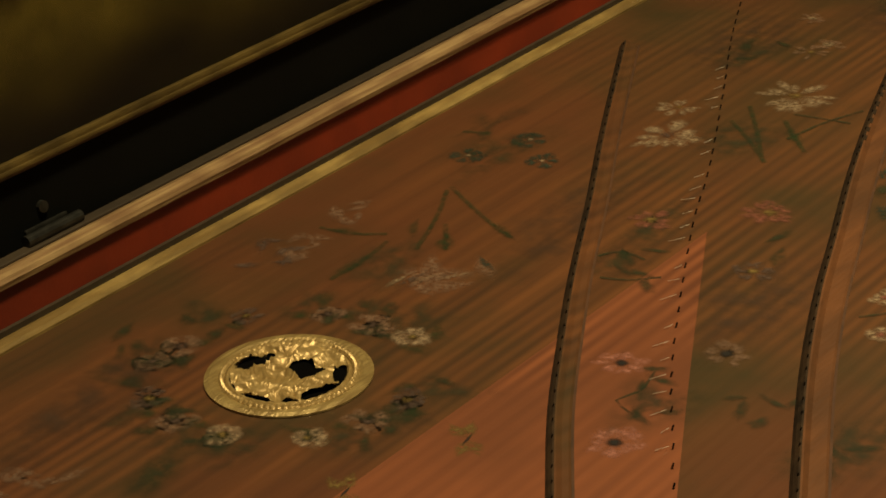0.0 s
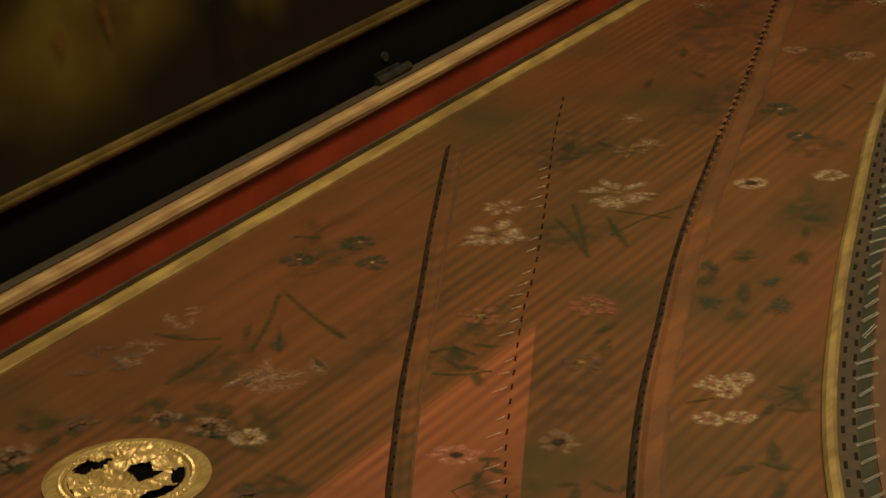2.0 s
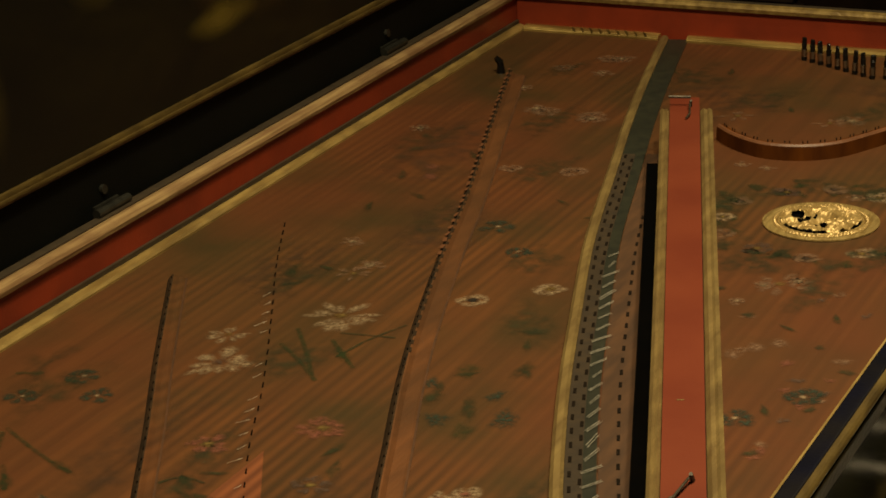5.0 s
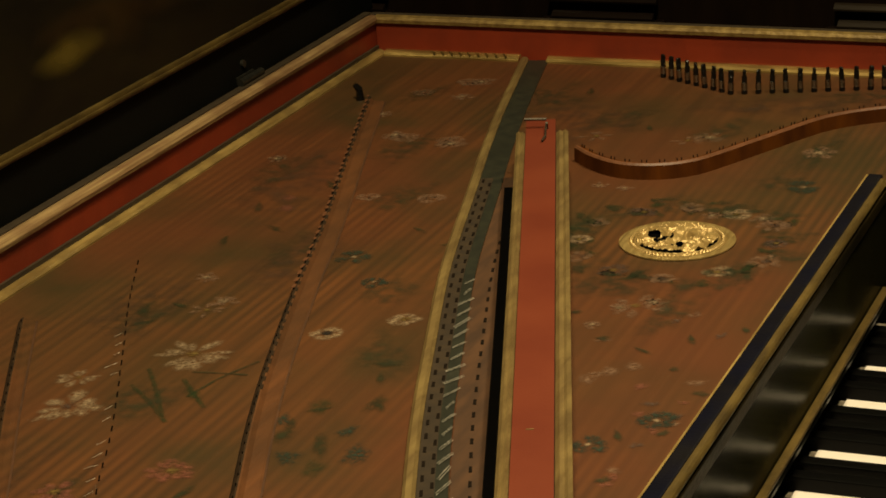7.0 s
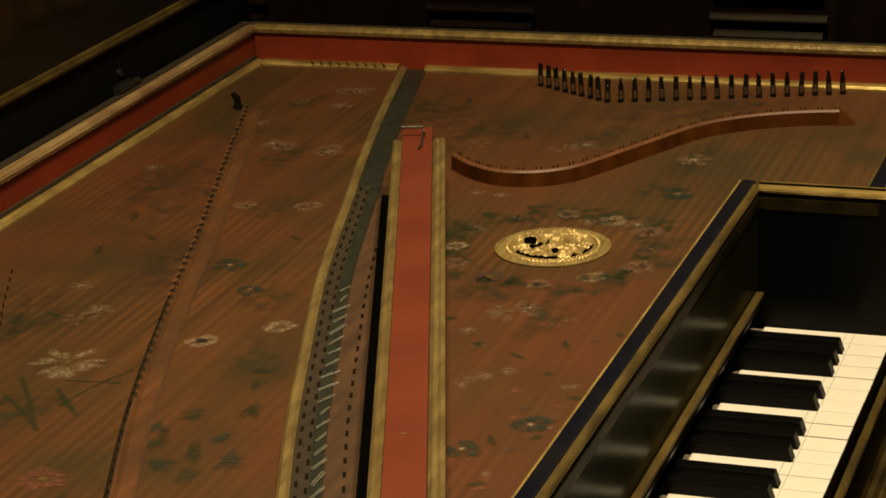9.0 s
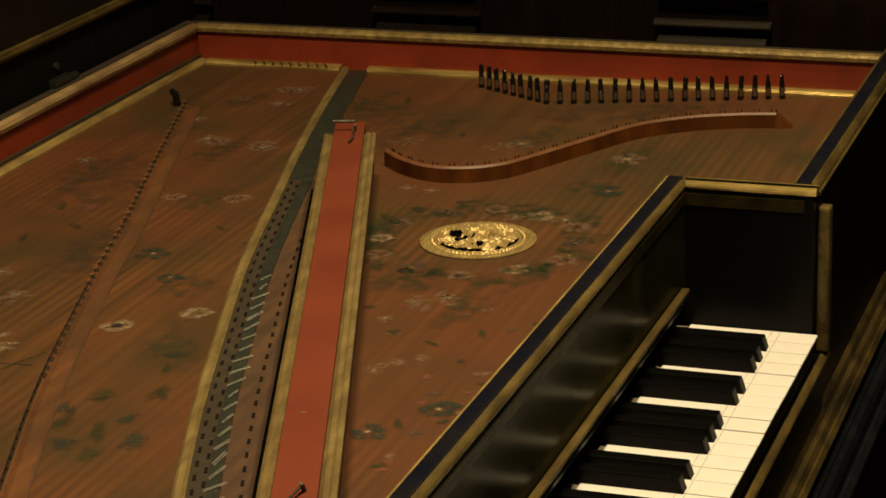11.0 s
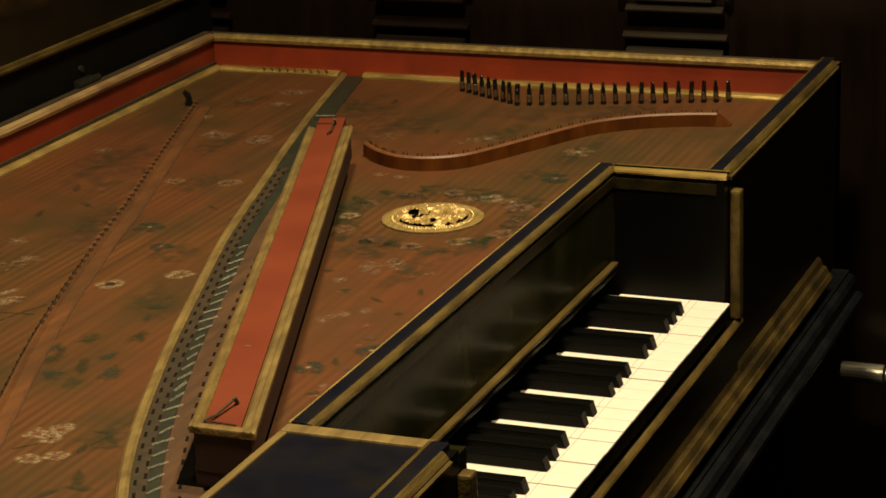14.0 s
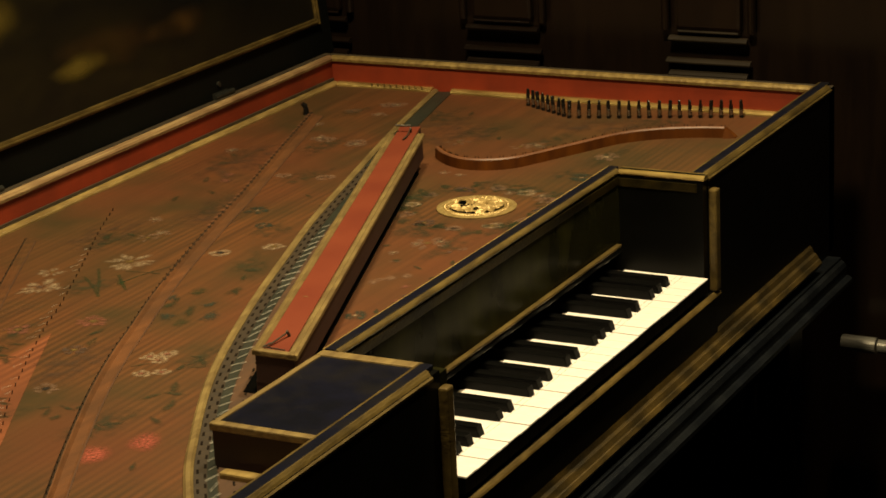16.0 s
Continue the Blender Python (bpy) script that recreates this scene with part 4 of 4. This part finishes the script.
def blot(x, y, rx, ry, turn=0.0, n=18, jag=0.25, up=0.0):
    bm, z, s = bmesh.new(), lift() + up, rngf.random() * 50
    pts = []
    for i in range(n):
        a = 2 * math.pi * i / n
        k = 1 + jag * noise.noise((math.cos(a) * 1.5 + s, math.sin(a) * 1.5, s))
        u, v = rx * k * math.cos(a), ry * k * math.sin(a)
        pts.append((x + u * math.cos(turn) - v * math.sin(turn), y + u * math.sin(turn) + v * math.cos(turn)))
    fan(bm, pts, z)
    return bm


def flower(x, y, r, n, mat, centre, cr=0.28, width=0.42, inner=0.12):
    f = part("painted_flower", petals(x, y, r, n, width, inner), mat, board, "hand-painted flower, rubbed and faded")
    part("flower_centre", blot(x, y, r * cr, r * cr, up=0.00012), centre, f)
    return f


def leaf(x, y, length, turn, mat, width=0.32):
    bm, z = bmesh.new(), lift()
    pts = [(length * (s - 0.5), length * width * 0.5 * math.sin(math.pi * s ** 0.8)) for s in (0, 0.15, 0.35, 0.55, 0.75, 0.9, 1)]
    ring = pts + [(u, -v * 0.8) for u, v in reversed(pts[1:-1])]
    b = rngf.uniform(-0.25, 0.25) / length
    ring = [(u, v + b * u * u) for u, v in ring]
    fan(bm, [(x + u * math.cos(turn) - v * math.sin(turn), y + u * math.sin(turn) + v * math.cos(turn)) for u, v in ring], z)
    return part("painted_leaf", bm, mat, board)


def stem(ctrl, w, mat):
    line = smooth_line(ctrl, 0.008)
    bm, z = bmesh.new(), lift()
    uv = bm.loops.layers.uv.verify()
    rows = [[bm.verts.new((p.x + q.x * s * w, p.y + q.y * s * w, z)) for s in (-0.8, 0, 0.8)] for p, q in zip(line, normals(line))]
    for a, b in zip(rows, rows[1:]):
        for k in (0, 1):
            f = bm.faces.new((a[k], a[k + 1], b[k + 1], b[k]))
            for lo in f.loops:
                lo[uv].uv = (1, 1) if lo.vert in (a[1], b[1]) else (0, 0)
    return part("painted_stem", bm, mat, board)


def decoration():
    # large cream flowers
    for x, y, r, n in ((1.102, 0.570, 0.033, 12), (1.151, 0.591, 0.019, 9), (1.214, 0.528, 0.033, 12), (1.387, 0.232, 0.027, 7), (1.810, 0.405, 0.022, 6), (1.812, 0.314, 0.020, 5), (1.300, 0.561, 0.018, 6)):
        flower(x, y, r, n, white_p if x < 1.25 else rose_p, yellow_p if x > 1.11 else mauve_p, 0.22, 0.36, 0.1)
    # coral daisies with dark centres, and the pale one
    for x, y, r, m in ((0.717, 0.367, 0.0185, pink_p), (0.796, 0.413, 0.0165, pink_p), (0.838, 0.367, 0.017, rose_p), (0.973, 0.504, 0.017, pink_p), (1.023, 0.442, 0.019, pink_p), (0.941, 0.408, 0.015, mauve_p)):
        flower(x, y, r * 1.12, 11, salmon_p if x < 0.8 else m, brown_p if x < 0.9 else yellow_p, 0.3, 0.5)
    # blue-green trio and the pair beside the long bridge
    for x, y, r in ((0.999, 0.673, 0.013), (1.045, 0.651, 0.014), (1.018, 0.622, 0.014), (1.441, 0.496, 0.0165), (1.389, 0.455, 0.014), (1.133, 0.185, 0.016), (1.696, 0.175, 0.018), (1.182, 0.152, 0.017)):
        flower(x, y, r * 1.15, 5, teal_p, white_p, 0.2, 1.05, 0.0)
    # cream clusters between bridge and guide
    for x, y, r in ((0.951, 0.321, 0.0125), (0.963, 0.308, 0.014), (0.945, 0.306, 0.011), (0.906, 0.301, 0.0135), (0.917, 0.284, 0.0125)):
        flower(x, y, r, 6, white_p, pink_p, 0.4, 0.85, 0.0)
    for x, y, r in ((1.277, 0.445, 0.0155), (1.318, 0.397, 0.0155), (1.771, 0.588, 0.018), (1.769, 0.540, 0.017), (1.592, 0.550, 0.014), (1.601, 0.493, 0.016), (1.971, 0.600, 0.018), (1.925, 0.633, 0.016)):
        flower(x, y, r, 7, white_p if x < 1.5 else rose_p, (brown_p if x < 1.3 else yellow_p) if x < 1.5 else rose_p, 0.42, 0.95, 0.1)
    for x, y in ((0.713, 0.222), (0.756, 0.194)):
        part("painted_flower", blot(x, y, 0.028, 0.019, 0.5), coral_p, board, "coral painted flower")
    # wreaths round the roses
    ring = ((0.674, 0.652), (0.725, 0.644), (0.650, 0.653), (0.607, 0.558), (0.663, 0.498), (0.694, 0.494), (0.757, 0.569), (0.757, 0.538), (0.754, 0.602), (0.616, 0.623), (0.604, 0.592), (0.630, 0.515))
    other = [(1.536 + 0.083 * rngf.uniform(0.94, 1.08) * math.cos(0.157 + math.pi * k / 6), 0.2425 + 0.083 * rngf.uniform(0.94, 1.08) * math.sin(0.157 + math.pi * k / 6)) for k in range(12)]
    for cx, cy, places in ((0.680, 0.571, ring), (1.536, 0.2425, other)):
        for i, (x, y) in enumerate(places):
            a, r = math.atan2(y - cy, x - cx), math.hypot(x - cx, y - cy)
            flower(x, y, rngf.uniform(0.013, 0.018), rngf.choice((6, 8, 9)), (rose_p, mauve_p, rose_p, white_p)[i % 4], (mauve_p, yellow_p)[i % 2], 0.3, 0.8, 0.05)
            part("faded_foliage", blot(cx + r * 1.15 * math.cos(a + 0.2), cy + r * 1.15 * math.sin(a + 0.2), 0.030, 0.022, a, 20, 0.8), haze_p, board)
            for k in range(4):
                b = a + rngf.uniform(-0.25, 0.35)
                q2 = r * rngf.uniform(0.85, 1.32)
                part("painted_leaf", blot(cx + q2 * math.cos(b), cy + q2 * math.sin(b), rngf.uniform(0.009, 0.015), rngf.uniform(0.005, 0.008), rngf.uniform(0, 3), 14, 0.5), green_p if k % 2 else bright_green_p, board)
    # bird and lily shapes as plain pale blots with leaves
    part("painted_bird", blot(0.829, 0.579, 0.034, 0.017, -1.05, 24, 0.35), rose_p, board, "pale grey painted bird with folded wings")
    for k in range(5):
        leaf(0.838 - 0.006 * k, 0.566 + 0.007 * k, 0.034, -0.55 + 0.12 * k, mauve_p if k % 2 else white_p, 0.22)
    for x, y, s, t in ((0.843, 0.587, 0.045, 0.6), (0.822, 0.560, 0.05, 5.6), (0.858, 0.556, 0.045, 0.9), (0.813, 0.574, 0.04, 4.4)):
        leaf(x, y, s, t, rose_p, 0.45)
    leaf(0.863, 0.560, 0.03, 1.0, teal_p, 0.3)
    part("painted_bird", blot(0.555, 0.561, 0.034, 0.017, 0.2, 22, 0.4), green_p, board, "green painted parrot")
    for cx, cy, mat in ((0.886, 0.682, rose_p), (0.797, 0.688, mauve_p), (0.818, 0.675, rose_p), (0.513, 0.614, rose_p)):
        for k in range(7):
            leaf(cx + rngf.uniform(-0.02, 0.02), cy + rngf.uniform(-0.016, 0.016), rngf.uniform(0.022, 0.035), rngf.uniform(0, 6.3), mat, 0.45)
    for x, y, r in ((1.379, 0.243, 0.012), (1.396, 0.220, 0.013), (1.341, 0.252, 0.010), (1.666, 0.354, 0.011), (1.662, 0.329, 0.010), (1.825, 0.296, 0.020), (1.796, 0.184, 0.024), (1.607, 0.188, 0.014), (1.606, 0.232, 0.013), (1.842, 0.644, 0.014), (1.777, 0.603, 0.017), (1.760, 0.536, 0.017), (1.917, 0.588, 0.017), (1.975, 0.586, 0.018), (1.682, 0.685, 0.014), (1.368, 0.597, 0.014), (1.322, 0.557, 0.016)):
        flower(x, y, r, 6, rose_p, white_p, 0.4, 0.7, 0.0)
    # butterflies
    for x, y in ((0.677, 0.438), (0.597, 0.461)):
        for t in (0.5, 1.2, 3.4, 4.1):
            leaf(x + 0.011 * math.cos(t), y + 0.011 * math.sin(t), 0.023, t, yellow_p, 0.6)
        leaf(x, y, 0.02, 0.2, brown_p, 0.15)
    # sprays of leaves
    for c in (((0.949, 0.651), (0.932, 0.624), (0.914, 0.592), (0.903, 0.568)), ((0.943, 0.650), (0.902, 0.629), (0.856, 0.611)), ((0.898, 0.618), (0.866, 0.594)), ((0.792, 0.631), (0.820, 0.630), (0.857, 0.635)), ((0.850, 0.688), (0.852, 0.665), (0.865, 0.642)), ((1.033, 0.703), (1.040, 0.683)), ((1.169, 0.512), (1.145, 0.491), (1.124, 0.471)), ((1.149, 0.545), (1.124, 0.516), (1.094, 0.486)), ((1.180, 0.547), (1.145, 0.522), (1.102, 0.493))):
        stem(c, 0.0037, bright_green_p)
    for c in (((1.182, 0.512), (1.185, 0.490), (1.187, 0.468)), ((0.910, 0.504), (0.923, 0.494), (0.920, 0.475)), ((0.884, 0.486), (0.890, 0.469), (0.904, 0.453)), ((0.920, 0.323), (0.934, 0.310)), ((0.942, 0.271), (0.965, 0.265))):
        stem(c, 0.0026, green_p)
    for x, y, s, t, w in ((0.908, 0.579, 0.045, 4.25, 0.3), (0.876, 0.601, 0.04, 0.62, 0.5), (0.813, 0.631, 0.055, 0.0, 0.3), (0.855, 0.668, 0.04, 4.9, 0.3), (1.145, 0.491, 0.05, 0.75, 0.35), (0.882, 0.633, 0.04, 0.5, 0.3)):
        leaf(x, y, s, t, bright_green_p, w)
    for x, y, s, t in ((0.916, 0.490, 0.035, 0.4), (0.901, 0.478, 0.03, 1.2), (0.748, 0.371, 0.03, 1.0), (0.761, 0.359, 0.025, 2.2), (0.776, 0.386, 0.03, 0.5), (0.968, 0.404, 0.04, 0.3), (0.994, 0.419, 0.035, 2.9), (0.670, 0.695, 0.04, 0.3), (1.286, 0.610, 0.045, 0.4), (1.265, 0.598, 0.035, 2.4), (1.305, 0.588, 0.03, 1.2), (1.113, 0.396, 0.034, 0.3), (1.160, 0.351, 0.038, 0.6), (1.141, 0.388, 0.03, 5.4), (1.231, 0.377, 0.04, 1.6), (1.205, 0.368, 0.03, 0.4)):
        leaf(x, y, s, t, green_p, 0.36)
    for x, y, a, b, mat in ((1.063, 0.376, 0.017, 0.011, teal_p), (1.077, 0.331, 0.021, 0.013, teal_p), (1.112, 0.353, 0.014, 0.008, teal_p), (1.118, 0.405, 0.014, 0.008, teal_p), (1.051, 0.351, 0.018, 0.010, bright_green_p), (1.147, 0.389, 0.017, 0.010, bright_green_p), (1.162, 0.354, 0.022, 0.008, green_p), (1.095, 0.393, 0.015, 0.009, green_p), (1.085, 0.362, 0.026, 0.007, green_p)):
        part("painted_leaf", blot(x, y, a, b, rngf.uniform(-0.5, 0.5), 18, 0.5), mat, board)
    for x, y, s, t in ((0.791, 0.277, 0.04, 0.3), (0.772, 0.263, 0.04, 1.2), (0.753, 0.254, 0.04, 0.5), (0.784, 0.250, 0.035, 2.2), (0.957, 0.261, 0.035, 0.8), (0.943, 0.256, 0.03, 2.0), (0.934, 0.272, 0.032, 0.2), (0.967, 0.275, 0.025, 1.6), (0.886, 0.247, 0.045, 0.5), (0.872, 0.238, 0.04, 1.6), (0.857, 0.257, 0.04, 2.7), (0.843, 0.224, 0.05, 0.3), (0.805, 0.215, 0.04, 1.0), (0.703, 0.170, 0.03, 0.4), (1.300, 0.199, 0.028, 1.0), (1.329, 0.170, 0.03, 0.4), (1.152, 0.170, 0.03, 0.5), (1.806, 0.187, 0.035, 0.4), (1.759, 0.393, 0.02, 1.3), (1.845, 0.362, 0.03, 0.4), (1.941, 0.516, 0.03, 0.7), (1.958, 0.460, 0.04, 0.3), (1.544, 0.636, 0.04, 0.4), (1.495, 0.596, 0.04, 1.0), (1.454, 0.626, 0.04, 0.3), (1.616, 0.596, 0.045, 0.8), (1.698, 0.615, 0.04, 0.2), (1.517, 0.467, 0.03, 0.9), (1.488, 0.428, 0.028, 2.0)):
        leaf(x, y, s, t, green_p, 0.34)
    for x, y in ((1.257, 0.210), (1.240, 0.222), (1.270, 0.196), (1.547, 0.610), (1.575, 0.621)):
        part("painted_flower", blot(x, y, 0.012, 0.009, 0.4), pink_p if y > 0.5 else rose_p, board, "faded coral blossom")
    # a loose scatter of small blossoms between the rail and the keys
    for k in range(26):
        t = rngf.random()
        x = 1.07 + 0.32 * t
        y = 0.134 + rngf.random() * (0.02 + 0.13 * t)
        part("painted_flower", blot(x, y, rngf.uniform(0.006, 0.010), rngf.uniform(0.004, 0.007), rngf.uniform(0, 3), 14, 0.6), (rose_p, green_p, mauve_p, pink_p)[k % 4], board, "small faded blossom")
    stem(((1.139, 0.493), (1.178, 0.485), (1.213, 0.471)), 0.003, green_p)
    stem(((0.797, 0.391), (0.773, 0.386), (0.757, 0.392), (0.748, 0.375)), 0.0018, green_p)
    for x, y in ((0.800, 0.393), (0.790, 0.383), (0.752, 0.374), (0.795, 0.336), (0.802, 0.316), (0.784, 0.326), (0.812, 0.304), (0.778, 0.311), (0.918, 0.486), (0.902, 0.468), (0.890, 0.455), (0.935, 0.478)):
        part("painted_leaf", blot(x, y, rngf.uniform(0.010, 0.017), rngf.uniform(0.004, 0.007), rngf.uniform(0, 3), 14, 0.5), green_p, board)
    # thin green foliage, mostly rubbed away
    for x, y, a, b in ((0.968, 0.497, 0.045, 0.022), (0.911, 0.487, 0.03, 0.02), (1.274, 0.602, 0.06, 0.028), (1.128, 0.520, 0.05, 0.03), (0.765, 0.373, 0.05, 0.025), (0.958, 0.270, 0.05, 0.025), (1.017, 0.656, 0.06, 0.03), (1.054, 0.696, 0.05, 0.02), (0.835, 0.617, 0.05, 0.03), (1.549, 0.333, 0.07, 0.02), (1.630, 0.247, 0.025, 0.05), (1.458, 0.172, 0.05, 0.025), (1.418, 0.271, 0.03, 0.05), (1.378, 0.203, 0.06, 0.03), (1.802, 0.182, 0.06, 0.025), (1.700, 0.195, 0.04, 0.03), (1.865, 0.392, 0.07, 0.04), (1.937, 0.491, 0.06, 0.04), (1.598, 0.516, 0.06, 0.03), (1.750, 0.574, 0.07, 0.03), (1.445, 0.557, 0.06, 0.03), (1.367, 0.430, 0.05, 0.025), (1.249, 0.382, 0.05, 0.03), (1.656, 0.655, 0.09, 0.03), (1.925, 0.633, 0.05, 0.03), (0.786, 0.254, 0.05, 0.03), (1.844, 0.291, 0.05, 0.03), (1.988, 0.187, 0.03, 0.06)):
        part("faded_foliage", blot(x, y, a, b, rngf.uniform(-0.3, 0.3), 22, 0.9), haze_p, board)
    # brown washes and faded patches
    for x, y, a, b in ((1.294, 0.617, 0.10, 0.05), (0.952, 0.550, 0.12, 0.05), (1.616, 0.625, 0.15, 0.06), (1.855, 0.442, 0.12, 0.10), (0.908, 0.386, 0.10, 0.04), (0.614, 0.655, 0.12, 0.04), (1.445, 0.547, 0.12, 0.05), (1.937, 0.239, 0.05, 0.14)):
        part("faded_wash", blot(x, y, a, b, 0.1, 26, 0.5), shade_p, board)


decoration()

# ---- stand and surroundings ----
def stand():
    st = thing("stand", "black wooden stand with moulded top under the virginal", "stand")
    part("top_rail", straight((X0 - 0.03, YF - 0.004, 0.569), (X1 - 0.005, YF - 0.004, 0), [(-0.78, 0.0), (0.026, 0.0), (0.031, 0.004), (0.031, 0.010), (0.026, 0.0135), (0.023, 0.0135), (0.022, 0.018), (0.023, 0.026), (0.020, 0.032), (0.015, 0.0345), (0.015, 0.038), (-0.78, 0.038)]), stand_paint, st, "blue-black moulded edge")
    for x in (X0 + 0.06, 1.14, X1 - 0.06):
        for y in (0.03, 0.70):
            bm = bmesh.new()
            box(bm, x - 0.03, x + 0.03, y - 0.03, y + 0.03, 0.44, 0.569, bevel=0.004)
            cylinder(bm, (x, y, 0.10), (x, y, 0.27), 0.020, 16, 0.034)
            cylinder(bm, (x, y, 0.27), (x, y, 0.44), 0.034, 16, 0.018)
            box(bm, x - 0.03, x + 0.03, y - 0.03, y + 0.03, 0.0, 0.10, bevel=0.004)
            part("leg", bm, black_case, st)
    part("stretcher", boxed(X0, X1, 0.01, 0.05, 0.05, 0.085, bevel=0.004), black_case, st)
    part("stretcher", boxed(X0, X1, 0.68, 0.72, 0.05, 0.085, bevel=0.004), black_case, st)


stand()


def cabinet():
    """Dark panelled furniture behind the end of the instrument."""
    X = 2.20
    c = thing("panelled_cabinet", "tall dark wooden cabinet with raised panels, in shadow", "cabinet")
    part("body", boxed(X + 0.02, X + 0.45, -0.16, 1.60, 0.0, 1.7, bevel=0.004), panel_wood, c)
    ledge = [(0, 0), (0.004, -0.001), (0.009, 0.001), (0.0095, 0.003), (0.005, 0.0065), (0, 0.008)]
    for y0, y1 in ((0.140, 0.260), (0.470, 0.590), (0.80, 0.92)):
        # only the nearest column has its highlights coloured in
        trim = lit_edge_wood if y0 < 0.3 else panel_wood
        for z0, z1 in ((0.30, 0.812), (0.880, 1.30)):
            d = part("panel", boxed(X + 0.006, X + 0.0195, y0 + 0.01, y1 - 0.01, z0, z1, bevel=0.006), panel_wood, c, "raised dark panel")
            for zz in (z0 - 0.016, z1):
                part("panel_moulding", straight((X + 0.012, y1, zz), (X + 0.012, y0, 0), ledge), trim, d, "polished moulding, its highlight coloured in on the nearest panels")
            for zz in (z0 - 0.003, z1 - 0.013):
                part("panel_moulding", straight((X + 0.010, y1 - 0.014, zz), (X + 0.010, y0 + 0.014, 0), [(o * 0.5, q * 0.5) for o, q in ledge]), trim, d)
            for yy in (y0 - 0.012, y1):
                bm = bmesh.new()
                cylinder(bm, (X + 0.010, yy + 0.006, z0), (X + 0.010, yy + 0.006, z1), 0.006, 12)
                part("panel_moulding", bm, panel_wood, d)
        part("drawer_rail", straight((X + 0.012, y1 + 0.004, 0.831), (X + 0.012, y0 - 0.005, 0), ledge), trim, c, "polished moulding, its highlight coloured in on the nearest panels")


cabinet()


def barrier():
    """Short polished steel rail on a dark post."""
    r = thing("steel_rail", "short polished steel rail on a dark post", "rail")
    bm = bmesh.new()
    cylinder(bm, (2.15, -0.021, 0.451), (2.15, -0.071, 0.451), 0.0118, 20)
    part("tube", bm, steel, r)
    bm = bmesh.new()
    cylinder(bm, (2.15, -0.074, 0.451), (2.15, -0.37, 0.451), 0.0100, 20)
    part("tube", bm, steel, r)
    bm = bmesh.new()
    cylinder(bm, (2.15, -0.37, 0.0), (2.15, -0.37, 0.50), 0.02, 16)
    part("post", bm, iron, r)


barrier()
